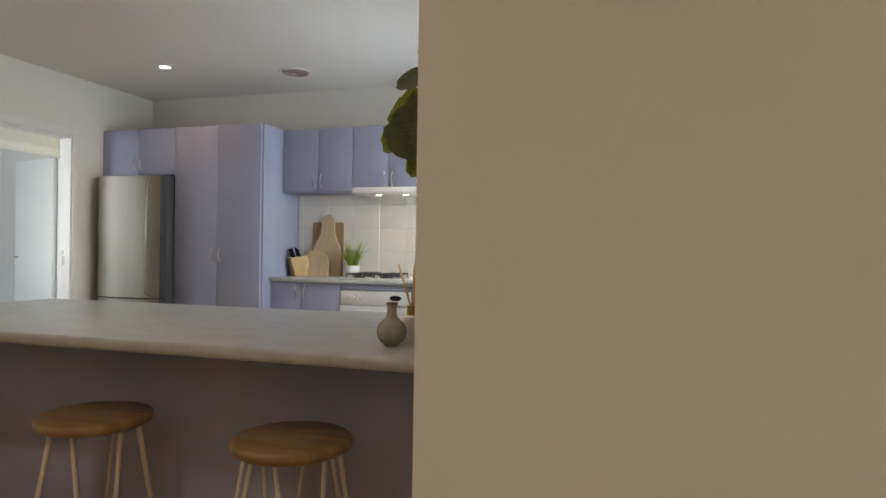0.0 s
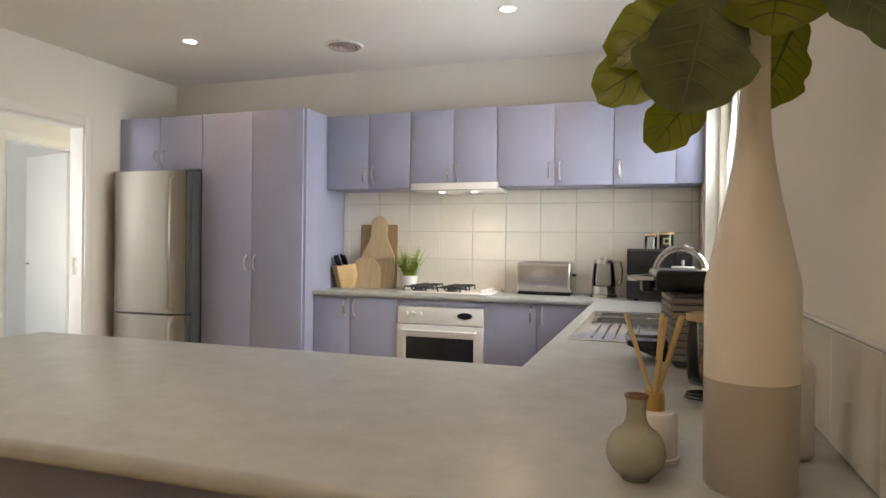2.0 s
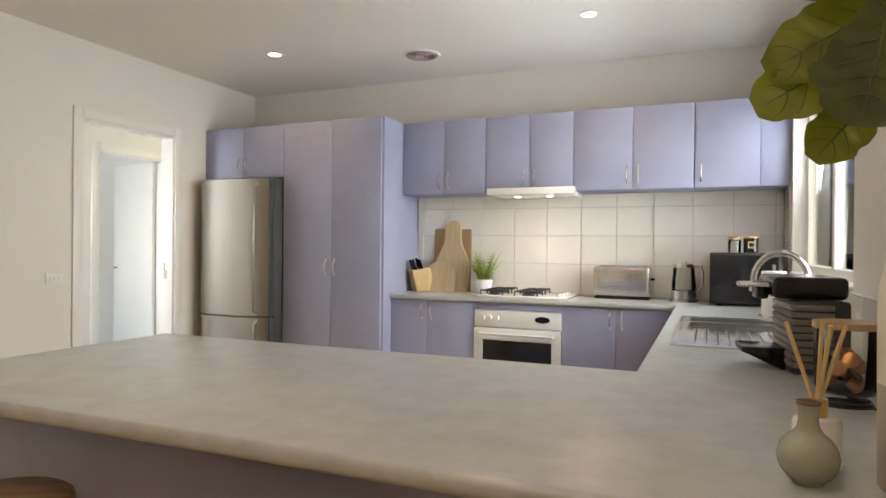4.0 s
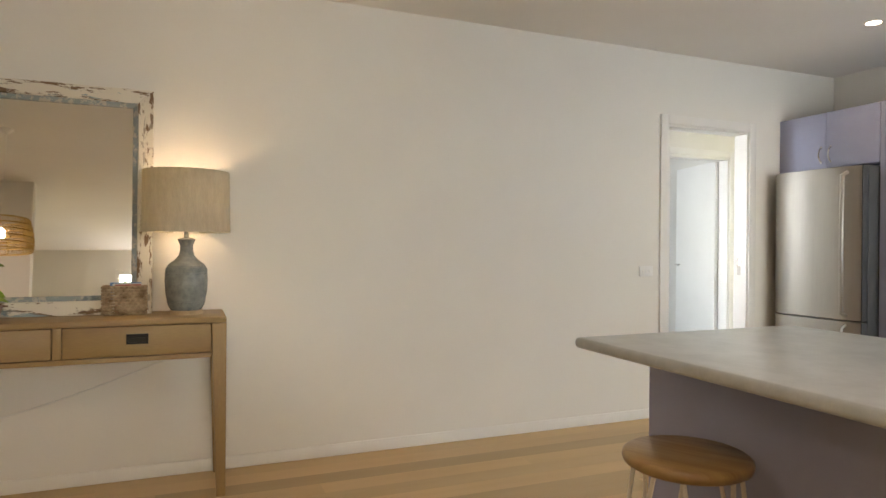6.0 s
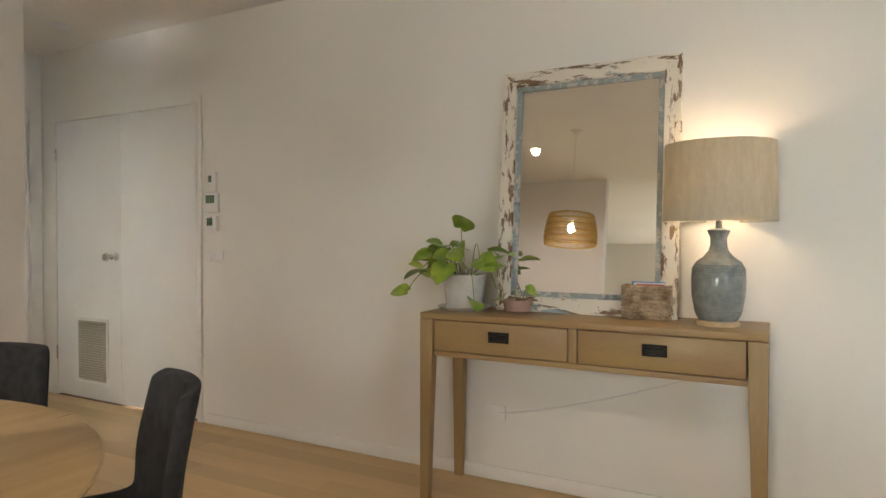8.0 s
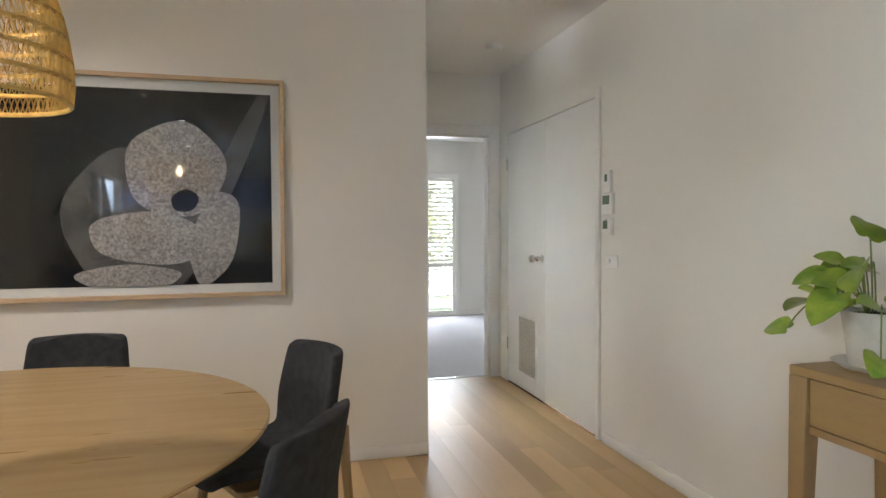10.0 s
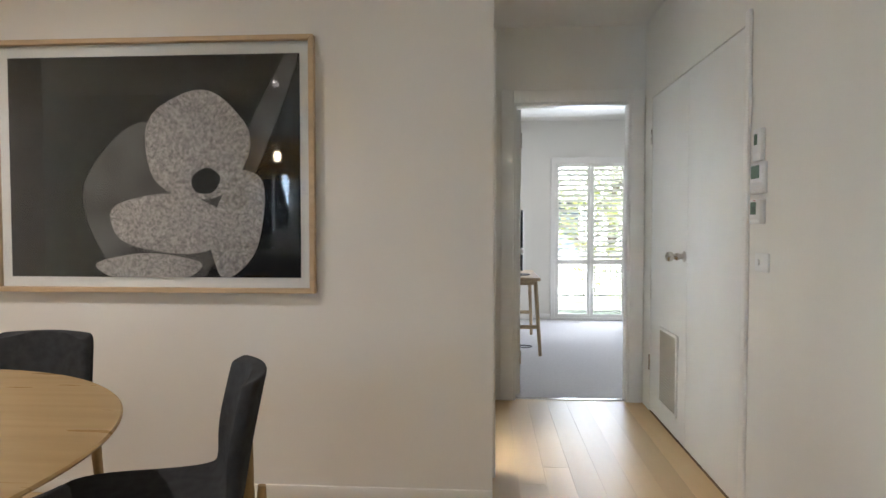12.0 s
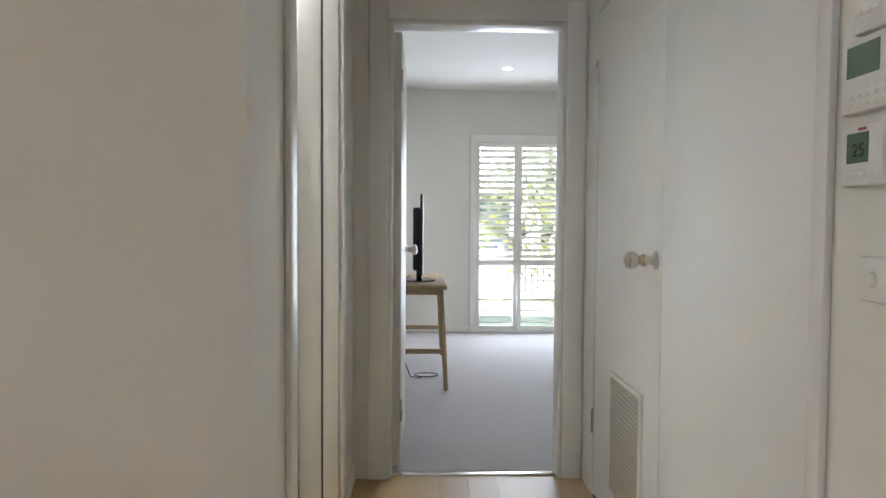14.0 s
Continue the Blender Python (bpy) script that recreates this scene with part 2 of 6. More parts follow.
def tube(points, radius, n=10, bm=None, ends=True):
    """A round bar along points; radius is one number or one for each point."""
    bm = bm or bmesh.new()
    pts = [Vector(p) for p in points]
    rad = radius if isinstance(radius, (list, tuple)) else [radius] * len(pts)
    rings = []
    up = None
    for i, p in enumerate(pts):
        d = (pts[min(i + 1, len(pts) - 1)] - pts[max(i - 1, 0)]).normalized()
        if up is None:
            up = d.orthogonal().normalized()
        up = (up - d * up.dot(d)).normalized()
        side = d.cross(up)
        rings.append([bm.verts.new(p + rad[i] * (math.cos(2 * math.pi * k / n) * up + math.sin(2 * math.pi * k / n) * side)) for k in range(n)])
    for a, b in zip(rings, rings[1:]):
        for k in range(n):
            bm.faces.new((a[k], a[(k + 1) % n], b[(k + 1) % n], b[k]))
    if ends:
        bm.faces.new(rings[0])
        bm.faces.new(rings[-1])
    return bm


def slab(axis, us, vs, keep, w0, w1, bevel=0.0, seg=3):
    """A plate made of the cells (i, j) of a grid that keep(i, j) allows, thick from w0 to w1 along axis."""
    def place(u, v, w):
        return {"z": (u, v, w), "y": (u, w, v), "x": (w, u, v)}[axis]
    bm = bmesh.new()
    lay = [{}, {}]
    def vert(k, i, j):
        if (i, j) not in lay[k]:
            lay[k][i, j] = bm.verts.new(place(us[i], vs[j], (w0, w1)[k]))
        return lay[k][i, j]
    def on(i, j):
        return 0 <= i < len(us) - 1 and 0 <= j < len(vs) - 1 and keep(i, j)
    rim = []
    for i in range(len(us) - 1):
        for j in range(len(vs) - 1):
            if not on(i, j):
                continue
            for k in (0, 1):
                bm.faces.new([vert(k, *c) for c in ((i, j), (i + 1, j), (i + 1, j + 1), (i, j + 1))])
            for (a, b, n) in (((i, j), (i + 1, j), (i, j - 1)), ((i + 1, j), (i + 1, j + 1), (i + 1, j)),
                              ((i + 1, j + 1), (i, j + 1), (i, j + 1)), ((i, j + 1), (i, j), (i - 1, j))):
                if not on(*n):
                    f = bm.faces.new([vert(0, *a), vert(0, *b), vert(1, *b), vert(1, *a)])
                    rim += [f.edges[0], f.edges[2]]
    bmesh.ops.recalc_face_normals(bm, faces=bm.faces)
    if bevel:
        bmesh.ops.bevel(bm, geom=[e for e in set(rim) if e.is_valid], offset=bevel, segments=seg, affect="EDGES", profile=0.5)
    return bm


def wall(name, axis, u0, u1, w0, w1, openings=(), z0=0.0, z1=CEIL, mat=None, bevel=0.0):
    us = sorted({u0, u1, *[o[0] for o in openings], *[o[1] for o in openings]})
    vs = sorted({z0, z1, *[o[2] for o in openings], *[o[3] for o in openings]})
    def keep(i, j):
        u, v = (us[i] + us[i + 1]) / 2, (vs[j] + vs[j + 1]) / 2
        return not any(o[0] < u < o[1] and o[2] < v < o[3] for o in openings)
    return tagged(link(name, slab(axis, us, vs, keep, w0, w1, bevel), mat or M_WALL), "smooth cream painted plaster wall", "wall", kind="structure")


def strip(name, lo, hi, mat=None, bevel=0.006, label="white gloss painted timber trim", category="trim"):
    return tagged(link(name, box(lo, hi, bevel), mat or M_TRIM, smooth=True), label, category, kind="structure")


# ---- the plan ----
XW, YN, YP, XH, YB = -4.98, 5.39, -2.49, -3.945, -4.155   # west, kitchen end, print wall, hall side, bedroom wall
BENCH = 0.90

wall("wall_west", "x", -4.155, YN + 0.1, XW - 0.11, XW, [(3.71, 4.475, 0.0, 2.05), (-3.98, -2.47, 0.0, 2.03)])
wall("wall_kitchen_end", "y", XW, XE, YN, YN + 0.1)
wall("wall_kitchen_east", "x", 1.40, YN + 0.1, XE, XE + 0.14, [(3.34, 5.02, 1.10, 2.12)])
wall("wall_lounge_north", "y", XE, 3.5, 1.195, 1.40)
wall("wall_dining_east", "x", -2.60, -0.88, XE, XE + 0.12)
wall("wall_lounge_south", "y", XE + 0.12, 3.5, -2.60, -2.49)
wall("wall_lounge_east", "x", -2.60, 1.40, 3.5, 3.62, [(-0.5, 1.1, 0.3, 2.2)])
wall("wall_print", "y", XH, XE + 0.12, YP - 0.11, YP)
wall("wall_hall_side", "x", YB, YP - 0.11, XH, XH + 0.15, [(-3.72, -2.86, 0.0, 2.05)])
wall("wall_bedroom", "y", -7.3, XH + 0.15, YB - 0.10, YB, [(-4.885, -4.10, 0.0, 2.04)])
wall("wall_bedroom_end", "y", -7.3, -3.80, -8.14, -8.02, [(-5.74, -4.74, 0.0, 2.08)])
wall("wall_bedroom_side", "x", -8.14, YB - 0.10, -3.93, -3.80)
wall("wall_bedroom_west", "x", -8.14, YB - 0.10, -7.4, -7.3)
wall("wall_side_room_end", "y", -3.795, -1.7, -4.255, -4.155)
wall("wall_side_room_far", "x", -4.255, -2.60, -1.8, -1.7, [(-4.0, -2.8, 0.6, 2.1)])
wall("wall_laundry_near", "x", 2.4, 6.0, -6.2, -6.1, [(4.72, 5.46, 0.0, 2.05)])
wall("wall_laundry_south", "y", -8.2, XW - 0.11, 2.3, 2.4, [(-7.5, -6.5, 1.0, 2.1), (-5.9, -5.3, 1.0, 2.1)])
wall("wall_laundry_north", "y", -8.2, XW - 0.11, 6.0, 6.1)
wall("wall_laundry_west", "x", 2.3, 6.1, -8.3, -8.2)
wall("wall_linen_back", "x", -4.155, -2.3, -5.75, -5.65)

ROOMS = [(-8.3, XE + 0.14, 2.3, 6.1), (-5.75, XE + 0.14, -2.6, 2.3), (XE + 0.14, 3.62, -2.6, 1.4), (-5.75, -1.7, -4.255, -2.6), (-7.4, -3.8, -8.14, -4.255)]


def over_rooms(z0, z1, rooms, eave=0.0):
    """One plate that covers the rooms, and no ground outside them."""
    rs = [(a - eave, b + eave, c - eave, d + eave) for a, b, c, d in rooms]
    us = sorted({q for r in rs for q in r[:2]})
    vs = sorted({q for r in rs for q in r[2:]})
    def keep(i, j):
        u, v = (us[i] + us[i + 1]) / 2, (vs[j] + vs[j + 1]) / 2
        return any(r[0] < u < r[1] and r[2] < v < r[3] for r in rs)
    return slab("z", us, vs, keep, z0, z1)


tagged(link("ceiling", over_rooms(CEIL, CEIL + 0.12, ROOMS), M_CEIL), "flat white painted plaster ceiling", "ceiling", kind="structure")
floor = tagged(link("floor", over_rooms(-0.12, -0.012, ROOMS[:4]), M_SUBFLOOR), "pale oak timber board floor", "floor", kind="structure")
tagged(link("bedroom_carpet", box((-7.4, -8.14, -0.12), (-3.8, -4.257, -0.004)), M_CARPET), "pale grey cut pile carpet", "carpet", kind="structure")
strip("door_threshold", (-4.885, -4.215, -0.01), (-4.10, -4.185, 0.006), M_STEEL_H, 0.002, "brushed metal carpet threshold strip", "threshold")

# skirting boards and architraves
def skirting(lo, hi):
    strip("baseboard", (lo[0], lo[1], 0.0), (hi[0], hi[1], 0.068), label="low white painted timber skirting board", category="baseboard")

skirting((XW, -2.40), (XW + 0.014, 3.64))
skirting((XH, YP), (XE, YP + 0.014))
skirting((XE - 0.014, -2.476), (XE, -0.88))
skirting((XE + 0.14, 1.181), (3.5, 1.195))
skirting((XH - 0.014, -4.14), (XH, -3.80))
skirting((-7.3, -8.02), (-3.93, -8.006))


def door_trim(axis, w, u0, u1, top, out, width=0.065, thick=0.016):
    """Architrave on a wall face at w; out is the side it stands proud on."""
    a, b = sorted((w, w + out * thick))
    for lo, hi in (((u0 - width, 0), (u0, top + width)), ((u1, 0), (u1 + width, top + width)), ((u0, top), (u1, top + width))):
        if axis == "x":
            strip("architrave", (a, lo[0], lo[1]), (b, hi[0], hi[1]), label="white painted timber door architrave", category="architrave")
        else:
            strip("architrave", (lo[0], a, lo[1]), (hi[0], b, hi[1]), label="white painted timber door architrave", category="architrave")


def door_lining(axis, w0, w1, u0, u1, top, t=0.018):
    for lo, hi in (((u0, 0), (u0 + t, top)), ((u1 - t, 0), (u1, top)), ((u0 + t, top - t), (u1 - t, top))):
        if axis == "x":
            strip("door_jamb", (w0, lo[0], lo[1]), (w1, hi[0], hi[1]), bevel=0.003, label="white painted timber door jamb", category="door frame")
        else:
            strip("door_jamb", (lo[0], w0, lo[1]), (hi[0], w1, hi[1]), bevel=0.003, label="white painted timber door jamb", category="door frame")


door_trim("x", XW, 3.71, 4.475, 2.05, 1)
door_lining("x", XW - 0.112, XW + 0.004, 3.71, 4.475, 2.05)
door_trim("y", YB, -4.885, -4.10, 2.04, 1, width=0.085)
door_lining("y", YB - 0.102, YB + 0.004, -4.885, -4.10, 2.04)
door_trim("x", XH, -3.72, -2.86, 2.05, -1, width=0.075)
door_trim("x", -6.1, 4.72, 5.46, 2.05, 1)
door_lining("x", -6.202, -6.096, 4.72, 5.46, 2.05)

# worktop: one U-shaped laminate bench with a cut for the sink
SX = (-1.365, -0.93)
SY = (3.22, 4.22)
us = [-3.37, -3.155, -1.44, SX[0], SX[1], XE + 0.03]
vs = [1.73, 2.672, SY[0], SY[1], 4.90, YN + 0.03]
def worktop_cell(i, j):
    if j == 0:
        return i >= 1
    if j == 4:
        return True
    return i >= 2 and not (i == 3 and j == 2)
worktop = tagged(link("worktop", slab("z", us, vs, worktop_cell, BENCH - 0.036, BENCH, 0.014, 4), M_BENCH, smooth=True),
                 "mottled grey-green laminate kitchen worktop with rounded edge", "worktop")


# ---- kitchen ----
pen = thing("peninsula", "lilac laminate breakfast bar base under the worktop", "cabinet")
part("front_panel", box((-3.128, 2.0, 0.0), (XE - 0.004, 2.018, BENCH - 0.036), 0.0015), M_LILAC, pen)
part("end_panel", box((-3.128, 2.020, 0.0), (-3.110, 2.62, BENCH - 0.036), 0.0015), M_LILAC, pen)
part("carcass", box((-3.108, 2.020, 0.0), (XE - 0.004, 2.62, BENCH - 0.036), 0.0015), M_LILAC, pen)


def bow_handle(bm, x, y, z0, z1, out=0.028, r=0.0048):
    """An arched bar handle that stands out to -y."""
    n = 10
    pts = [(x, y - out * math.sin(math.pi * k / n) ** 0.6, z0 + (z1 - z0) * k / n) for k in range(n + 1)]
    tube(pts, r, 8, bm)
    for z in (z0, z1):
        box((x - 0.006, y - 0.004, z - 0.008), (x + 0.006, y + 0.001, z + 0.008), 0.0015, 1, bm)
    return bm


def cabinet(name, label, x0, x1, z0, z1, front, back, doors, handle_z, group):
    """A cupboard that faces -y; doors are (from, to, handle side)."""
    ob = thing(name, label, "cabinet", (x0 + x1) / 2, (front + back) / 2, z0, group=group)
    ox, oy = (x0 + x1) / 2, (front + back) / 2
    part("body", box((x0 - ox + 0.001, front - oy + 0.019, 0), (x1 - ox - 0.001, back - oy, z1 - z0), 0.001), M_LILAC, ob)
    for a, b, side in doors:
        d = part("door", box((a - ox + 0.0015, front - oy, 0.002), (b - ox - 0.0015, front - oy + 0.018, z1 - z0 - 0.002), 0.0015), M_LILAC, ob)
        if side:
            hx = (b - 0.036 if side == "r" else a + 0.036) - ox
            part("handle", bow_handle(bmesh.new(), hx, front - oy, handle_z - z0, handle_z - z0 + 0.105), M_SATIN, d, "satin silver bow handle")
    return ob


cabinet("fridge_cabinet", "lilac laminate overhead cupboard above the fridge", XW + 0.002, -4.222, 1.755, 2.153, 4.795, YN - 0.002,
        [(XW + 0.002, -4.60, "r"), (-4.60, -4.222, "l")], 1.80, "tall cupboards")
cabinet("pantry_cabinet", "tall lilac laminate pantry cupboard with two doors", -4.22, -3.37, 0.0, 2.155, 4.795, YN - 0.002,
        [(-4.22, -3.80, "r"), (-3.80, -3.388, "l")], 1.03, "tall cupboards")
UP = [(-3.365, -2.720, -3.037), (-2.718, -2.099, -2.402), (-2.097, -1.346, -1.717)]
for a, b, m in UP:
    cabinet("wall_cabinet", "lilac laminate wall cupboard with paired doors", a, b, 1.62, 2.155, 5.10, YN - 0.002, [(a, m, "r"), (m, b, "l")], 1.665, "wall cupboards")
cabinet("wall_cabinet", "lilac laminate corner wall cupboard with filler panel", -1.344, XE - 0.002, 1.62, 2.155, 5.10, YN - 0.002,
        [(-1.344, -0.977, "l"), (-0.977, XE - 0.002, "")], 1.665, "wall cupboards")
BZ = BENCH - 0.037
cabinet("base_cabinet", "lilac laminate base cupboard beside the oven", -3.368, -2.729, 0.0, BZ, 4.925, YN - 0.01, [(-3.368, -3.085, "r"), (-3.085, -2.729, "l")], 0.735, "base cupboards")
cabinet("base_cabinet", "lilac laminate base cupboard under the toaster", -2.127, -1.40, 0.0, BZ, 4.925, YN - 0.01, [(-2.127, -1.79, "r"), (-1.79, -1.45, "l")], 0.735, "base cupboards")
sink_cab = thing("sink_cabinet", "lilac laminate sink cupboard run below the window", "cabinet", -1.13, 3.75, 0)
part("front_panel", box((-0.285, -1.12, 0), (-0.267, 1.16, BZ), 0.001), M_LILAC, sink_cab)
part("end_panel", box((-0.264, -1.12, 0), (0.296, -1.10, BZ), 0.001), M_LILAC, sink_cab)

# oven
oven = thing("oven", "white enamel built-in wall oven with dark glass door", "oven", -2.428, 5.0, 0, 0)
part("body", box((-0.297, -0.05, 0.10), (0.297, 0.37, BZ), 0.001), M_WHITE, oven)
part("filler_strip", box((-0.2985, -0.07, 0.818), (0.2985, -0.052, BZ - 0.001), 0.001), M_LILAC, oven, "lilac laminate strip")
part("control_panel", box((-0.297, -0.085, 0.703), (0.297, -0.052, 0.813), 0.006), M_WHITE, oven)
for kx in (-0.235, -0.185, -0.135):
    kb = bmesh.new()
    lathe([(0.0, 0.0), (0.019, 0.0), (0.017, 0.018), (0.0, 0.02)], 20, kb)
    bmesh.ops.rotate(kb, verts=kb.verts, matrix=Matrix.Rotation(radians(90), 3, "X"))
    bmesh.ops.translate(kb, verts=kb.verts, vec=(kx, -0.085, 0.765))
    part("knob", kb, M_WHITE, oven)
badge = lathe([(0.0, 0.0), (0.05, 0.0), (0.05, 0.003), (0.0, 0.004)], 28)
bmesh.ops.scale(badge, verts=badge.verts, vec=(1, 0.42, 1))
bmesh.ops.rotate(badge, verts=badge.verts, matrix=Matrix.Rotation(radians(90), 3, "X"))
bmesh.ops.translate(badge, verts=badge.verts, vec=(0.175, -0.0855, 0.765))
part("clock_window", badge, M_BLACK, oven, "dark oval clock window")
odoor = part("oven_door", slab("y", [-0.297, -0.235, 0.235, 0.297], [0.13, 0.22, 0.615, 0.696], lambda i, j: not (i == 1 and j == 1), -0.092, -0.055, 0.004, 2), M_WHITE, oven)
part("glass", box((-0.236, -0.084, 0.215), (0.236, -0.07, 0.62), 0.001), M_BLACK, odoor, "dark oven glass")
part("handle", tube([(-0.25, -0.092, 0.66), (-0.25, -0.125, 0.66), (0.25, -0.125, 0.66), (0.25, -0.092, 0.66)], 0.009, 10), M_WHITE, odoor)

# cooktop
cook = thing("cooktop", "white enamel gas cooktop with black cast iron trivets", "cooktop", -2.42, 5.145, BENCH)
part("hob_plate", box((-0.32, -0.235, 0.0), (0.32, 0.235, 0.014), 0.006), M_WHITE, cook)
for bx, by in ((-0.20, -0.11), (-0.20, 0.11), (0.04, -0.11), (0.04, 0.11)):
    part("burner", lathe([(0, 0.014), (0.045, 0.014), (0.045, 0.022), (0.032, 0.024), (0.030, 0.032), (0, 0.034)], 24, at=(bx, by, 0)), M_IRON, cook)
    tb = bmesh.new()
    for k in range(4):
        a = math.pi / 4 + k * math.pi / 2
        c, sn = math.cos(a), math.sin(a)
        tube([(bx + 0.11 * c, by + 0.10 * sn, 0.014), (bx + 0.11 * c, by + 0.10 * sn, 0.043), (bx + 0.02 * c, by + 0.02 * sn, 0.047)], 0.006, 6, tb)
    ring = [(bx + 0.075 * math.cos(t * math.pi / 8), by + 0.07 * math.sin(t * math.pi / 8), 0.040) for t in range(17)]
    tube(ring, 0.005, 6, tb, ends=False)
    part("trivet", tb, M_IRON, cook)
for k in range(4):
    part("knob", lathe([(0, 0.014), (0.019, 0.014), (0.017, 0.034), (0, 0.036)], 18, at=(0.255, -0.15 + 0.1 * k, 0)), M_WHITE, cook)

# slide-out hood
hood = thing("range_hood", "white slide-out range hood with two lit lamps", "range hood", -2.376, 5.175, 1.588)
part("body", box((-0.292, -0.10, 0.004), (0.292, 0.20, 0.030), 0.003), M_WHITE, hood)
part("front_rail", box((-0.302, -0.165, 0.008), (0.302, -0.102, 0.056), 0.006), M_WHITE, hood)
for lx in (-0.12, 0.11):
    part("lamp_lens", lathe([(0, 0.0), (0.021, 0.0), (0.021, 0.006), (0, 0.006)], 20, at=(lx, -0.03, 0.001)), M_GLOW, hood, "lit round lamp")

# fridge
fr = thing("fridge", "brushed stainless two-door fridge with dark grey side", "fridge", -4.578, 4.995, 0)
part("cabinet_body", box((-0.325, -0.29, 0.03), (0.348, 0.385, 1.735), 0.008), M_FRIDGE_SIDE, fr, "dark grey painted body")
def fridge_door(z0, z1):
    bm = bmesh.new()
    n, rows = 16, []
    for k in range(n + 1):
        u = -1 + 2 * k / n
        x = u * 0.338
        y = -0.375 + 0.055 * abs(u) ** 6 + 0.012 * u * u
        rows.append((x, y))
    vf = [[bm.verts.new((x, y, z)) for x, y in rows] for z in (z0, z1)]
    vb = [[bm.verts.new((x, -0.293, z)) for x, y in (rows[0], rows[-1])] for z in (z0, z1)]
    for k in range(n):
        bm.faces.new((vf[0][k], vf[0][k + 1], vf[1][k + 1], vf[1][k]))
    for z in (0, 1):
        bm.faces.new([*vf[z], vb[z][1], vb[z][0]])
    bm.faces.new((vf[0][0], vf[1][0], vb[1][0], vb[0][0]))
    bm.faces.new((vf[0][-1], vb[0][1], vb[1][1], vf[1][-1]))
    bm.faces.new((vb[0][0], vb[1][0], vb[1][1], vb[0][1]))
    return bm
for z0, z1, h0, h1 in ((0.712, 1.732, 0.74, 1.69), (0.05, 0.70, 0.40, 0.68)):
    d = part("fridge_door", fridge_door(z0, z1), M_STEEL, fr)
    part("door_side", box((0.3385, -0.345, z0), (0.3475, -0.2925, z1), 0.003), M_FRIDGE_SIDE, d, "dark grey door side")
    part("handle", tube([(0.255, -0.37, h0), (0.255, -0.415, h0 + 0.02), (0.255, -0.42, (h0 + h1) / 2), (0.255, -0.415, h1 - 0.02), (0.255, -0.37, h1)], 0.013, 10), M_STEEL, d, "vertical steel bar handle")

# sink, drainer and tap
sk = thing("sink", "stainless steel inset sink with ribbed drainer", "sink", -1.147, 3.72, BENCH)
def basin(x0, x1, y0, y1, depth):
    bm = box((x0, y0, -depth), (x1, y1, 0.003))
    top = max(bm.faces, key=lambda f: f.calc_center_median().z)
    bmesh.ops.delete(bm, geom=[top], context="FACES")
    es = [e for e in bm.edges if abs(e.verts[0].co.z - e.verts[1].co.z) > depth * 0.5]
    bmesh.ops.bevel(bm, geom=es, offset=0.045, segments=4, affect="EDGES", profile=0.5)
    return bm
M_SINK = material("polished_sink_steel", (0.84, 0.83, 0.80), 0.2, 1.0, var=0.04, scale=3, fine=80, bump=0.006)
rimx, rimy = [-0.232, -0.185, 0.165, 0.228], [-0.515, -0.06, 0.0, 0.27, 0.29, 0.47, 0.512]
part("rim", slab("z", rimx, rimy, lambda i, j: not (i == 1 and j in (2, 4)), 0.0005, 0.005, 0.002, 2), M_SINK, sk)
part("bowl", basin(-0.185, 0.165, 0.0, 0.27, 0.17), M_SINK, sk)
part("bowl", basin(-0.185, 0.165, 0.29, 0.47, 0.14), M_SINK, sk)
dr = bmesh.new()
for k in range(9):
    x = -0.155 + 0.038 * k
    tube([(x, -0.47, 0.006), (x, -0.06, 0.005)], 0.006, 8, dr)
part("drainer_ribs", dr, M_SINK, sk)
tap = thing("kitchen_tap", "chrome gooseneck kitchen mixer tap behind the sink", "tap", -0.905, 3.62, BENCH)
tap.scale = (0.95, 1, 1.08)
part("base", lathe([(0, 0.004), (0.026, 0.004), (0.026, 0.012), (0.019, 0.02), (0.019, 0.10), (0.014, 0.105), (0, 0.105)], 24), M_CHROME, tap)
neck = [(0, 0, 0.10), (0, 0, 0.20)] + [(-0.10 + 0.10 * math.cos(a), 0, 0.20 + 0.10 * math.sin(a)) for a in [math.pi * k / 14 for k in range(1, 15)]] + [(-0.205, 0, 0.16)]
part("spout", tube(neck, 0.012, 14), M_CHROME, tap)
part("lever", tube([(0, 0.015, 0.075), (0, 0.05, 0.085), (-0.01, 0.09, 0.10)], [0.008, 0.007, 0.005], 10), M_CHROME, tap)

# knife block
kb = thing("knife_block", "pale timber knife block full of black-handled knives", "knife block", -3.262, 5.25, BENCH, -40)
bm = box((-0.05, -0.075, 0.0), (0.05, 0.075, 0.16), 0.004)
for v in bm.verts:
    v.co.y += (v.co.z - 0.02) * -0.28 if v.co.z > 0.05 else 0
    if v.co.y > 0:
        v.co.z *= 1.12
part("block", bm, material("honey_beech_block", (0.58, 0.38, 0.16), 0.5, var=0.08, scale=4, fine=40, bump=0.03, stretch=(8, 8, 1)), kb)
rng = random.Random(4)
for k in range(6):
    kx, ky = -0.03 + 0.03 * (k % 3), -0.035 + 0.05 * (k // 3)
    d = Vector((rng.uniform(-0.12, 0.12), -0.35, 1)).normalized()
    p = Vector((kx, ky - 0.035, 0.155))
    part("knife_handle", tube([p, p + d * 0.035, p + d * (0.085 + 0.02 * rng.random())], [0.009, 0.011, 0.009], 8), M_BLACK, kb)


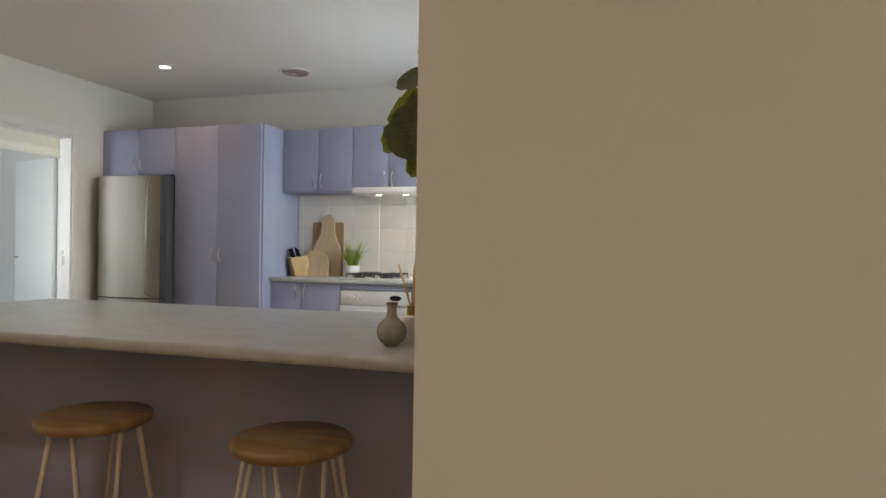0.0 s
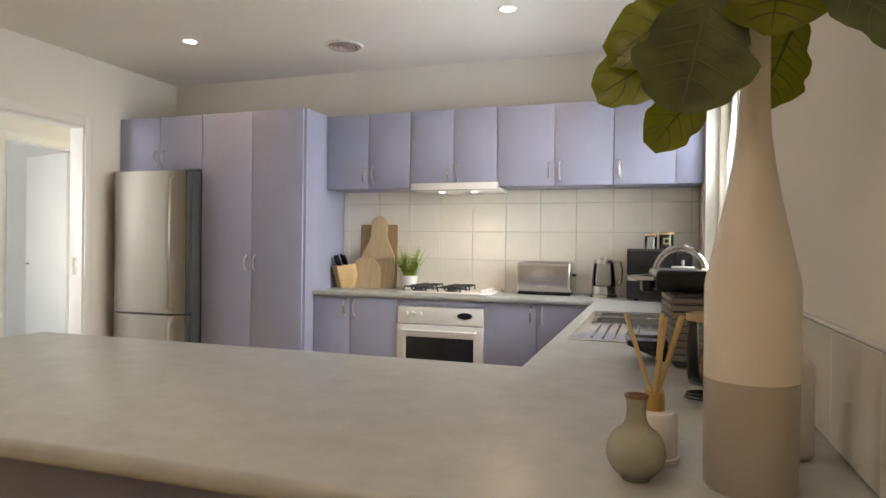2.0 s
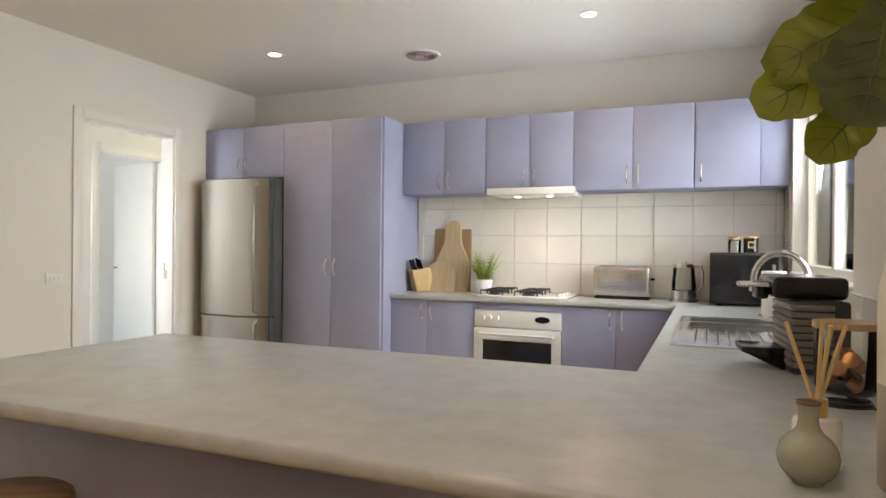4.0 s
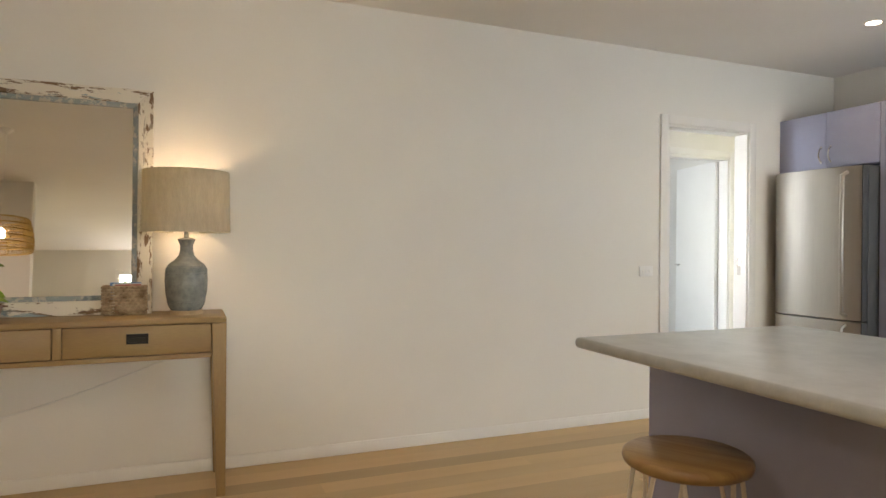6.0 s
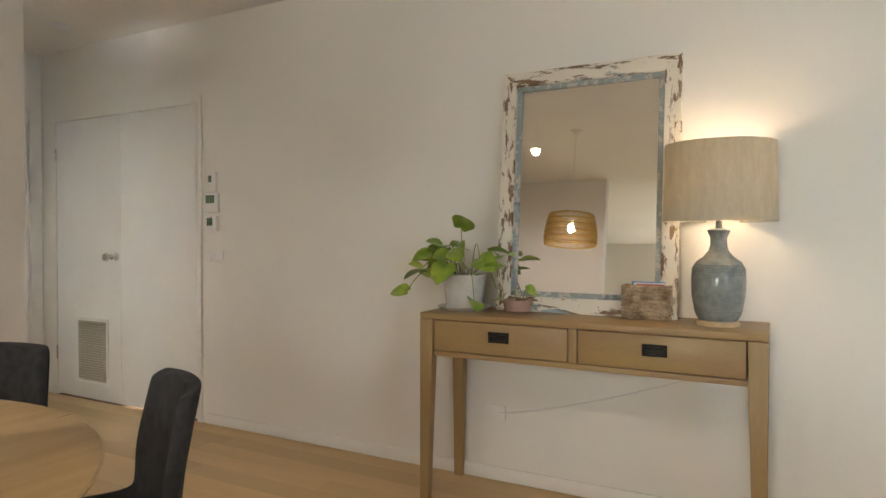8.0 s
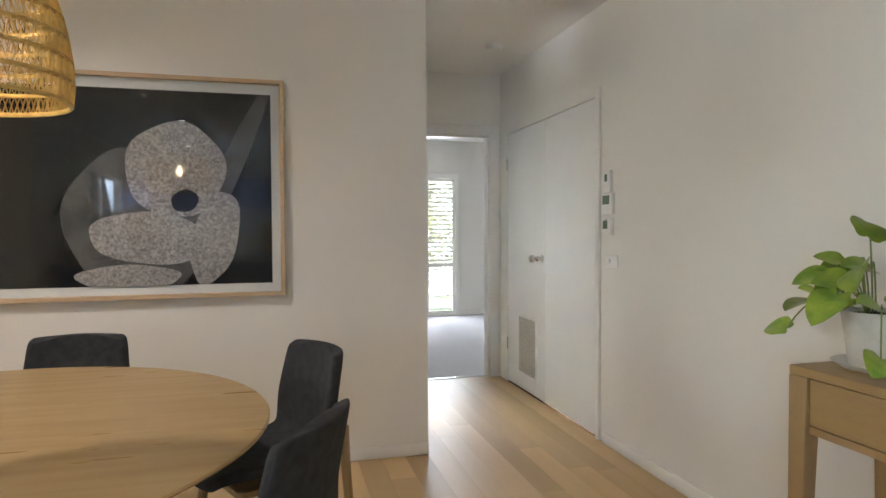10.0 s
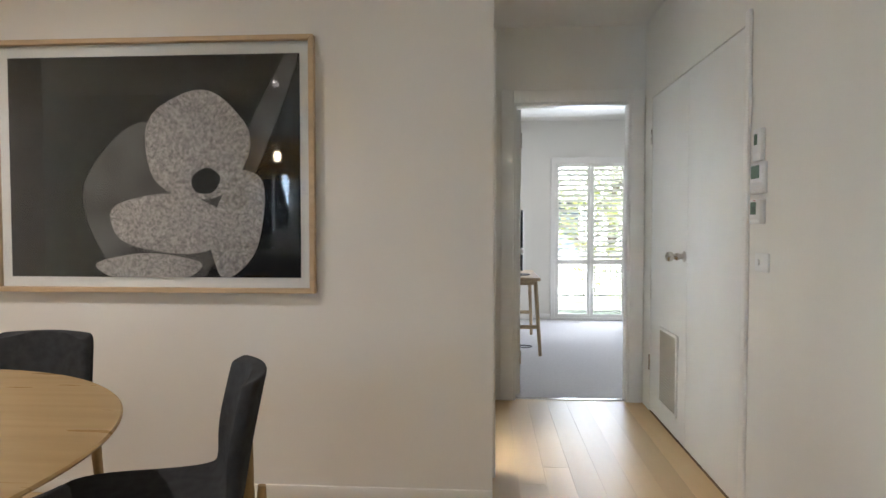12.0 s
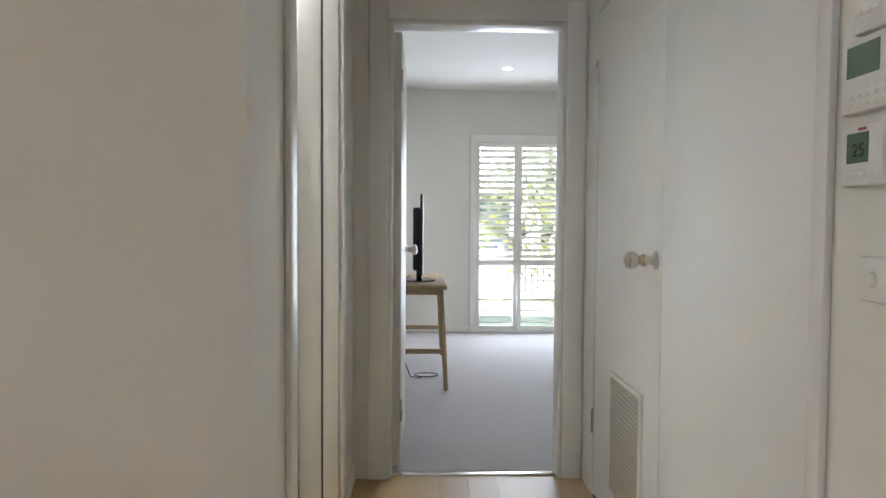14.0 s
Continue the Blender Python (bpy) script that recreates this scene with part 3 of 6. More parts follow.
# chopping boards leaning on the splashback
def paddle(w, h, r_top, neck=None, t=0.018):
    pts = [(-w, 0), (w, 0)]
    if neck:
        nw, nz = neck
        pts += [(w, nz)] + [(nw + (w - nw) * (0.5 + 0.5 * math.cos(math.pi * k / 8)), nz + (h - nz) * 0.62 * k / 8) for k in range(1, 9)]
        pts += [(nw * math.cos(math.pi * k / 12), h - nw + nw * math.sin(math.pi * k / 12)) for k in range(13)]
        pts += [(-a, b) for a, b in reversed(pts[2:11])]
    else:
        pts += [(w - r_top + r_top * math.cos(math.pi / 2 * k / 8), h - r_top + r_top * math.sin(math.pi / 2 * k / 8)) for k in range(9)]
        pts += [(-w + r_top - r_top * math.sin(math.pi / 2 * k / 8), h - r_top + r_top * math.cos(math.pi / 2 * k / 8)) for k in range(9)]
    bm = bmesh.new()
    f = bm.faces.new([bm.verts.new((x, 0, z)) for x, z in pts])
    r = bmesh.ops.extrude_face_region(bm, geom=[f])
    bmesh.ops.translate(bm, verts=[v for v in r["geom"] if isinstance(v, bmesh.types.BMVert)], vec=(0, t, 0))
    bmesh.ops.recalc_face_normals(bm, faces=bm.faces)
    return bm
M_BOARD1 = material("worn_mango_board", (0.42, 0.27, 0.14), 0.6, var=0.10, scale=4, fine=40, bump=0.04, stretch=(9, 1, 0.8), second=(0.31, 0.19, 0.09))
M_BOARD2 = material("pale_beech_board", (0.62, 0.46, 0.28), 0.6, var=0.08, scale=4, fine=40, bump=0.04, stretch=(9, 1, 0.8))
for nm, lb, bmx, m, x, y, tilt, rz in (
        ("chopping_board", "dark rectangular timber chopping board leaning on tiles", paddle(0.150, 0.474, 0.012), M_BOARD1, -3.068, 5.345, -3, 0),
        ("paddle_board", "tall timber paddle board leaning on tiles", paddle(0.134, 0.542, 0, (0.062, 0.20)), M_BOARD2, -3.058, 5.305, -5, 0),
        ("round_top_board", "small round-topped timber serving board", paddle(0.124, 0.225, 0.112), M_BOARD2, -3.135, 5.245, -9, 3)):
    ob = tagged(link(nm, bmx, m, smooth=True), lb, "chopping board", "boards on the bench")
    ob.matrix_world = pose(x, y, BENCH + 0.001, tilt, 0, rz)

# potted grass
M_GRASS = material("fresh_green_leaf", (0.46, 0.53, 0.12), 0.55, var=0.2, scale=30, fine=90, bump=0.05, second=(0.20, 0.30, 0.05))
gp = thing("potted_plant", "feathery green plant in a small white pot", "plant", -2.775, 5.25, BENCH)
gp.scale = (1.2, 1.2, 1.2)
part("pot", lathe([(0, 0.0), (0.042, 0.0), (0.055, 0.085), (0.049, 0.085), (0.046, 0.07), (0, 0.07)], 28), M_WHITE, gp, "white ceramic pot")
rng = random.Random(9)
gb = bmesh.new()
for k in range(80):
    a, spread, h = rng.uniform(0, 6.28), rng.uniform(0.01, 0.11), rng.uniform(0.08, 0.19)
    base = Vector((0.03 * math.cos(a) * rng.random(), 0.03 * math.sin(a) * rng.random(), 0.07))
    tip = base + Vector((spread * math.cos(a), spread * math.sin(a) * 0.8, h))
    for q in range(9):
        f = q / 8
        p = base.lerp(tip, f) + Vector((0, 0, 0.02 * math.sin(f * 3)))
        for sgn in (-1, 1):
            b = a + sgn * 1.1
            d = Vector((math.cos(b), math.sin(b), 0.9)).normalized() * (0.028 * (1.15 - f))
            w = Vector((-math.sin(b), math.cos(b), 0)) * 0.005
            vs4 = [bm_v for bm_v in (gb.verts.new(p - w), gb.verts.new(p + w), gb.verts.new(p + d))]
            gb.faces.new(vs4)
part("foliage", gb, M_GRASS, gp, smooth=False)

# toaster
to = thing("toaster", "long brushed steel toaster on the bench", "toaster", -1.79, 5.265, BENCH, -2)
to.scale = (1.07, 1.06, 1.1)
part("body", box((-0.172, -0.075, 0.014), (0.172, 0.075, 0.20), 0.022, 4), M_STEEL_H, to)
part("base", box((-0.165, -0.068, 0.0), (0.165, 0.068, 0.016), 0.004), M_BLACK, to)
part("slot", box((-0.14, -0.035, 0.196), (0.14, -0.012, 0.2015), 0.001), M_BLACK, to)
part("slot", box((-0.14, 0.012, 0.196), (0.14, 0.035, 0.2015), 0.001), M_BLACK, to)
part("lever", box((0.170, -0.012, 0.115), (0.192, 0.012, 0.130), 0.004), M_BLACK, to)
for k in range(4):
    part("button", box((-0.035 + 0.02 * k, -0.079, 0.085), (-0.024 + 0.02 * k, -0.0735, 0.092), 0.002), M_CHROME, to)
part("dial_bar", box((-0.03, -0.079, 0.048), (0.03, -0.0735, 0.056), 0.002), M_CHROME, to)

# kettle
ke = thing("kettle", "glass and steel electric kettle on its base", "kettle", -1.405, 5.22, BENCH)
ke.scale = (1.05, 1.05, 1.18)
part("base", lathe([(0, 0), (0.085, 0), (0.082, 0.016), (0, 0.018)], 32), M_STEEL_H, ke)
part("lower_band", lathe([(0, 0.018), (0.074, 0.018), (0.074, 0.060), (0.071, 0.062), (0, 0.062)], 32), M_STEEL_H, ke)
part("jug", lathe([(0.071, 0.062), (0.070, 0.10), (0.060, 0.185), (0.056, 0.185), (0.066, 0.10), (0.067, 0.066)], 32), M_CLEAR, ke, "clear glass jug")
part("lid", lathe([(0, 0.185), (0.061, 0.185), (0.060, 0.205), (0.02, 0.21), (0.018, 0.22), (0, 0.22)], 32), M_STEEL_H, ke)
part("handle", tube([(0.055, -0.02, 0.20), (0.095, -0.025, 0.195), (0.108, -0.028, 0.15), (0.104, -0.028, 0.09), (0.075, -0.02, 0.055)], [0.009, 0.010, 0.010, 0.009, 0.008], 10), M_STEEL_H, ke, "curved steel handle")

# microwave with jars on it
mw = thing("microwave", "black bench-top microwave in the kitchen corner", "microwave", -1.068, 5.165, BENCH, 0)
part("case", box((-0.185, -0.19, 0.012), (0.19, 0.19, 0.318), 0.008), M_DARK, mw)
part("door_glass", box((-0.178, -0.198, 0.025), (0.10, -0.1905, 0.305), 0.003), M_BLACK, mw)
part("control_strip", box((0.105, -0.198, 0.025), (0.184, -0.1905, 0.292), 0.003), M_BLACK, mw)
for fx in (-0.13, 0.16):
    for fy in (-0.12, 0.12):
        part("foot", lathe([(0, 0), (0.014, 0), (0.014, 0.013), (0, 0.013)], 12, at=(fx, fy, 0)), M_BLACK, mw)
M_LIDWOOD = material("bamboo_lid", (0.50, 0.34, 0.18), 0.5, var=0.08, fine=40, stretch=(8, 1, 1))
j1 = thing("glass_jar", "small clear glass jar with bamboo lid on the microwave", "jar", -1.115, 5.08, BENCH + 0.319)
part("jar", lathe([(0, 0), (0.035, 0), (0.037, 0.07), (0.030, 0.078), (0.027, 0.076), (0.033, 0.068), (0.031, 0.006), (0, 0.006)], 24), M_CLEAR, j1)
part("lid", lathe([(0, 0.079), (0.037, 0.079), (0.037, 0.094), (0, 0.094)], 24), M_LIDWOOD, j1, "bamboo lid")
j2 = thing("candle_jar", "black candle jar with bamboo lid and gold label", "jar", -1.025, 5.08, BENCH + 0.319)
part("jar", lathe([(0, 0), (0.042, 0), (0.042, 0.085), (0, 0.085)], 28), M_BLACK, j2)
part("lid", lathe([(0, 0.086), (0.044, 0.086), (0.044, 0.101), (0, 0.101)], 28), M_LIDWOOD, j2, "bamboo lid")
M_GOLD = material("gold_label", (0.62, 0.50, 0.26), 0.4, 0.6, var=0.05)
part("label_plate", box((-0.019, -0.0445, 0.026), (0.019, -0.0425, 0.066), 0.0), M_GOLD, j2, "gold printed label", smooth=False)
part("label_centre", box((-0.011, -0.0455, 0.036), (0.011, -0.0446, 0.056), 0.0), M_BLACK, j2, smooth=False)
cn = thing("paper_towel_roll", "white paper towel roll on a stand beside the sink", "paper towel", -0.957, 4.42, BENCH)
part("roll", lathe([(0.02, 0.012), (0.055, 0.012), (0.056, 0.23), (0.02, 0.23)], 32), material("tissue", (0.80, 0.79, 0.76), 0.95, var=0.03, fine=200, bump=0.15), cn)
part("stand", lathe([(0, 0), (0.07, 0), (0.068, 0.011), (0.008, 0.012), (0.008, 0.26), (0, 0.265)], 24), M_CHROME, cn)

# coffee machine
M_RIB = material("ribbed_grey_metal", (0.24, 0.225, 0.20), 0.45, 0.4, var=0.05)
cm = thing("coffee_machine", "small steel and black capsule coffee machine", "coffee machine", -0.985, 2.93, BENCH, 5)
part("case", box((-0.075, -0.15, 0.004), (0.06, 0.12, 0.20), 0.010, 3), M_DARK, cm)
for k in range(9):
    part("ridge", box((-0.077, -0.156, 0.022 + 0.019 * k), (0.02, -0.149, 0.037 + 0.019 * k), 0.003, 2), M_RIB, cm)
for k in range(9):
    part("ridge", box((-0.082, -0.148, 0.022 + 0.019 * k), (-0.0745, 0.11, 0.037 + 0.019 * k), 0.003, 2), M_RIB, cm)
part("head", box((-0.12, -0.13, 0.203), (0.06, 0.13, 0.262), 0.014, 3), M_BLACK, cm)
part("spout", box((-0.15, -0.05, 0.195), (-0.118, 0.05, 0.245), 0.008), M_BLACK, cm)
lev = [(-0.17 + 0.02 * math.cos(a), 0.08 * math.sin(a) * 0.6, 0.235) for a in [math.pi * (0.5 + k / 10) for k in range(11)]]
part("lever", tube([(-0.02, 0.05, 0.235), *lev, (-0.02, -0.05, 0.235)], 0.007, 10), M_CHROME, cm, "chrome loop lever")
tray = box((-0.19, -0.07, 0.0), (-0.078, 0.07, 0.06), 0.004)
for v in tray.verts:
    if v.co.x < -0.15:
        v.co.z = 0.045 + v.co.z * 0.25
part("drip_tray", tray, M_BLACK, cm)
pj = thing("capsule_jar", "glass jar of copper coffee capsules with bamboo lid", "jar", -0.955, 2.62, BENCH)
part("jar", lathe([(0, 0), (0.062, 0), (0.066, 0.02), (0.066, 0.15), (0.062, 0.15), (0.062, 0.02), (0.056, 0.006), (0, 0.006)], 32), M_CLEAR, pj, "clear glass")
part("lid", lathe([(0, 0.151), (0.070, 0.151), (0.070, 0.166), (0, 0.166)], 32), M_LIDWOOD, pj, "bamboo lid")
M_COPPER = material("copper_foil", (0.55, 0.27, 0.13), 0.3, 0.9, var=0.08)
M_BROWNFOIL = material("brown_foil", (0.16, 0.08, 0.045), 0.3, 0.8, var=0.08)
rng = random.Random(12)
for k in range(12):
    cb = lathe([(0, 0), (0.012, 0), (0.017, 0.024), (0.019, 0.025), (0, 0.026)], 14)
    bmesh.ops.rotate(cb, verts=cb.verts, matrix=Euler((rng.uniform(0, 6), rng.uniform(0, 6), 0)).to_matrix())
    a, rr = k * 2.4, 0.026 if k % 4 else 0.0
    bmesh.ops.translate(cb, verts=cb.verts, vec=(rr * math.cos(a), rr * math.sin(a), 0.030 + 0.022 * (k // 4)))
    part("capsule", cb, M_COPPER if k % 3 else M_BROWNFOIL, pj)
coil = [(-0.985 + 0.05 * math.cos(k * 0.4) * (1 - k * 0.004), 2.42 + 0.035 * math.sin(k * 0.4), BENCH + 0.006 + 0.0004 * k) for k in range(36)]
tagged(link("black_cable", tube(coil, 0.0035, 6), M_BLACK, smooth=True), "coiled thin black cable lying on the worktop", "cable")

# little vase, diffuser, tall vase with fiddle-leaf branch
M_CELADON = material("celadon_glaze", (0.40, 0.41, 0.32), 0.10, var=0.08, scale=9, fine=45, bump=0.01, coat=0.6, second=(0.26, 0.265, 0.19))
bud = [(0, 0.0), (0.024, 0.0)] + [(0.049 * math.sin(a) ** 0.9, 0.046 - 0.046 * math.cos(a)) for a in [0.55 + 0.13 * k for k in range(17)]]
bud += [(0.021, 0.092), (0.0175, 0.099), (0.0162, 0.108), (0.0158, 0.120), (0.0165, 0.130), (0.0185, 0.136)]
sv = thing("bud_vase", "round sage green glazed bud vase on the worktop", "vase")
part("body", lathe(bud + [(0.0, 0.136)], 48), M_CELADON, sv)
part("lip", lathe([(0.0150, 0.1362), (0.0190, 0.1362), (0.0200, 0.139), (0.0190, 0.1415), (0.0155, 0.141)], 40), material("bare_brown_clay", (0.22, 0.13, 0.08), 0.6, var=0.1), sv, "bare brown clay lip")
sv.matrix_world = pose(-1.122, 1.905, BENCH) @ Matrix.Scale(0.83, 4)
df = thing("reed_diffuser", "white ceramic reed diffuser with gold collar", "diffuser", -1.098, 2.005, BENCH)
df.scale = (0.80, 0.80, 0.82)
part("bottle", lathe([(0, 0), (0.047, 0), (0.047, 0.008), (0.043, 0.010), (0.043, 0.082), (0.038, 0.089), (0.018, 0.091), (0, 0.091)], 36), M_WHITE, df)
part("collar", lathe([(0, 0.091), (0.0195, 0.091), (0.0195, 0.125), (0, 0.125)], 28), material("brushed_gold", (0.62, 0.42, 0.16), 0.35, 0.8, var=0.05), df, "gold collar")
M_REED = material("natural_reed", (0.66, 0.48, 0.22), 0.7, var=0.08, fine=60)
for dx, dy in ((-0.055, 0.0), (0.012, 0.03), (0.045, -0.015), (0.05, 0.01), (0.018, -0.03)):
    part("reed", tube([(dx * 0.12, dy * 0.12, 0.122), (dx, dy, 0.268)], 0.0042, 7), M_REED, df)

tv_x, tv_y = -0.975, 1.925
va = thing("bottle_vase", "tall two-tone cream and taupe bottle vase", "vase", tv_x, tv_y, BENCH)
M_VCREAM = material("cream_satin_ceramic", (0.79, 0.74, 0.64), 0.45, var=0.03, fine=90, bump=0.02)
M_VTAUPE = material("taupe_satin_ceramic", (0.46, 0.42, 0.35), 0.45, var=0.03, fine=90, bump=0.02)
part("lower_body", lathe([(0, 0), (0.056, 0), (0.0585, 0.004), (0.0595, 0.148), (0, 0.148)], 56), M_VTAUPE, va, "taupe lower band")
part("upper_body", lathe([(0.0, 0.1482), (0.0595, 0.1482), (0.0600, 0.268), (0.0590, 0.280), (0.0562, 0.293), (0.0505, 0.318), (0.0430, 0.352), (0.0345, 0.392), (0.0268, 0.436),
                          (0.0210, 0.480), (0.0187, 0.53), (0.0182, 0.615), (0.0195, 0.63), (0.015, 0.632), (0.014, 0.60), (0, 0.59)], 56), M_VCREAM, va)

M_FIDDLE = material("fiddle_leaf_green", (0.25, 0.285, 0.025), 0.36, var=0.14, scale=14, fine=50, bump=0.08, second=(0.115, 0.14, 0.012))
M_FIDDLE_DK = material("fiddle_leaf_dark_green", (0.12, 0.16, 0.05), 0.5, var=0.14, scale=14, fine=50, bump=0.10, second=(0.05, 0.066, 0.03))
M_STEM = material("grey_brown_stem", (0.16, 0.12, 0.085), 0.7, var=0.15, fine=80, bump=0.15)


def translucent(m, colour, share):
    """Lets a thin material pass some light."""
    nt = m.node_tree
    tr = nt.nodes.new("ShaderNodeBsdfTranslucent")
    tr.inputs[0].default_value = (*colour, 1)
    mx = nt.nodes.new("ShaderNodeMixShader")
    mx.inputs[0].default_value = share
    nt.links.new(nt.nodes["Principled BSDF"].outputs[0], mx.inputs[1])
    nt.links.new(tr.outputs[0], mx.inputs[2])
    nt.links.new(mx.outputs[0], nt.nodes["Material Output"].inputs[0])


translucent(M_FIDDLE, (0.24, 0.26, 0.015), 0.35)


def fiddle_leaf(length, width, droop, seed):
    """A broad fiddle-shaped leaf along +y from the origin, face up, with sunken veins and a wavy rim."""
    bm = bmesh.new()
    nu, nv = 16, 26
    ph = random.Random(seed).uniform(0, 6.28)
    grid = []
    for j in range(nv + 1):
        t = j / nv
        w = width * max(0.03, math.sin(math.pi * (0.06 + 0.90 * t)) ** 0.62 * (0.70 + 0.46 * t - 0.12 * math.sin(t * 6.0)))
        w *= 1 + 0.075 * math.sin(t * 21 + ph) + 0.03 * math.sin(t * 43 + 2 * ph)
        row = []
        for i in range(nu + 1):
            u = -1 + 2 * i / nu
            a = abs(u)
            vein = -0.0042 * max(0.0, math.cos((t * 6.5 - a * 1.1) * 6.283)) ** 3 * a ** 0.5 * (1 - a ** 4)
            z = -droop * t * t * length + 0.14 * width * a ** 1.5 + vein + 0.045 * width * a ** 2 * math.sin(t * 15 + ph + u * 1.5)
            row.append(bm.verts.new((u * w, t * length - 0.10 * length * a * a * (1 - t), z)))
        grid.append(row)
    for j in range(nv):
        for i in range(nu):
            bm.faces.new((grid[j][i], grid[j][i + 1], grid[j + 1][i + 1], grid[j + 1][i]))
    return bm


def leaf_veins(length, width, droop):
    """The midrib and the paired side veins of a fiddle leaf, lying on its face."""
    def spot(u, t):
        a = abs(u)
        w = width * max(0.03, math.sin(math.pi * (0.06 + 0.90 * t)) ** 0.62 * (0.70 + 0.46 * t - 0.12 * math.sin(t * 6.0)))
        return (u * w, t * length - 0.10 * length * a * a * (1 - t), -droop * t * t * length + 0.14 * width * a ** 1.5 + 0.0006)
    bm = tube([(0, t * length, -droop * t * t * length + 0.0008) for t in (-0.12, 0, 0.3, 0.6, 0.93)], [0.003, 0.0026, 0.002, 0.0014, 0.0005], 6)
    for k in range(5):
        t0 = 0.10 + 0.155 * k
        for side in (-1, 1):
            tube([spot(side * f * 0.86, min(0.95, t0 + 0.20 * f ** 1.3)) for f in (0.0, 0.25, 0.5, 0.75, 1.0)], [0.0010, 0.0009, 0.0007, 0.0005, 0.0003], 5, bm)
    return bm


M_VEIN = material("fiddle_leaf_vein", (0.095, 0.11, 0.014), 0.5, var=0.1)
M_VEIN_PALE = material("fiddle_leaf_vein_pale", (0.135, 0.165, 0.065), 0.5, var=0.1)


br = thing("fiddle_leaf_branch", "fiddle-leaf fig branch standing in the bottle vase", "branch", tv_x, tv_y, BENCH + 0.592)
part("stem", tube([(0, 0, 0), (0.002, 0, 0.06), (-0.008, 0.003, 0.12), (-0.002, 0, 0.20)], [0.007, 0.0065, 0.006, 0.003], 10), M_STEM, br)
# leaf: base x, y, z; tip x, y, z; half width; droop; 1 for the darker green
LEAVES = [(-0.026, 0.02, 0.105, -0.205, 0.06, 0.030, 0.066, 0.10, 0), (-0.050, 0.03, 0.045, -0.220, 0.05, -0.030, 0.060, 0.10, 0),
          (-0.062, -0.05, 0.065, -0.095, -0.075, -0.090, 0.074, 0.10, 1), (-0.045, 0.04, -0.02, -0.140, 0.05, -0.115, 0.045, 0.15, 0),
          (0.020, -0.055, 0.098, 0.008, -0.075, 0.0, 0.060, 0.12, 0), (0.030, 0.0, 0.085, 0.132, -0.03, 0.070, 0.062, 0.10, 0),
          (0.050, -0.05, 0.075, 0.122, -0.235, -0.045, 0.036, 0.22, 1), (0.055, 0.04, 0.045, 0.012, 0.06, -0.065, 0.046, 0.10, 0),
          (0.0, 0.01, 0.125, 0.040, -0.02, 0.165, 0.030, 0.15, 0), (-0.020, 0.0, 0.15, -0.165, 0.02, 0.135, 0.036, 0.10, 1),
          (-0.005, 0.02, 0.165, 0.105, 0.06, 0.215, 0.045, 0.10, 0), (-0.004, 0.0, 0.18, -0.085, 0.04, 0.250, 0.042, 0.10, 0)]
for k, (bx, by, bz, tx, ty, tz, wd, dp, dark) in enumerate(LEAVES):
    base, tip = Vector((bx, by, bz)), Vector((tx, ty, tz))
    yy = (tip - base).normalized()
    zz = Vector((0.15 * (k % 3 - 1), -1, 0.45))
    zz = (zz - yy * zz.dot(yy)).normalized()
    xx = yy.cross(zz)
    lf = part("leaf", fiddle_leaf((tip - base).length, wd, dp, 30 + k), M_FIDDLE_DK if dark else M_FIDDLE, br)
    m4 = Matrix((xx, yy, zz)).transposed().to_4x4()
    m4.translation = base
    lf.matrix_local = m4
    part("vein_network", leaf_veins((tip - base).length, wd, dp), M_VEIN_PALE if dark else M_VEIN, lf)
    part("leaf_stalk", tube([(0, 0, max(0.0, bz - 0.04)), base * 0.6 + Vector((0, 0, bz * 0.3)), base], 0.003, 6), M_STEM, br)

# white speaker, plugs and cords by the splashback
sp = thing("smart_speaker", "small white rounded speaker by the splashback", "speaker", -0.898, 2.09, BENCH)
part("case", box((-0.032, -0.032, 0.0), (0.032, 0.032, 0.155), 0.014, 3), M_PLASTIC, sp)
po = thing("power_outlet", "white double power outlet on the tiled splashback", "outlet", XE - 0.010, 2.45, 1.005)
part("plate", box((-0.012, -0.058, -0.036), (0, 0.058, 0.036), 0.003), M_PLASTIC, po)
for y in (-0.03, 0.03):
    part("plug", box((-0.052, y - 0.018, -0.018), (-0.0125, y + 0.018, 0.020), 0.006), M_PLASTIC, po)
cb = bmesh.new()
for k, (y0, amp) in enumerate(((2.42, 0.05), (2.48, 0.035))):
    pts = [(XE - 0.055, y0, 0.99)] + [(XE - 0.055 - 0.018 * math.sin(t * 2.1 + k), y0 - 0.10 * t / 10 - amp * math.sin(t * 0.9 + k), 0.985 - 0.008 * t + 0.012 * math.sin(t * 1.7)) for t in range(1, 11)]
    tube(pts, 0.003, 6, cb)
for k in range(3):
    ring = [(XE - 0.05 + 0.008 * k, 2.30 + 0.012 * k + 0.030 * math.cos(a), 0.945 + 0.042 * math.sin(a)) for a in [2 * math.pi * i / 16 for i in range(17)]]
    tube(ring, 0.003, 6, cb, ends=False)
tagged(link("white_power_cord", cb, M_PLASTIC, smooth=True), "looped white power cords below the outlet", "cable")
hk = thing("blind_cord_cleat", "slim cream wall-mounted cleat beside the window", "cleat", XE, 2.74, 1.33)
part("back_plate", box((-0.010, -0.010, -0.07), (0.0, 0.010, 0.07), 0.003), M_TRIM, hk)
part("hook", tube([(-0.010, 0, 0.0), (-0.030, 0, 0.0), (-0.034, 0, 0.022)], 0.004, 8), M_TRIM, hk)
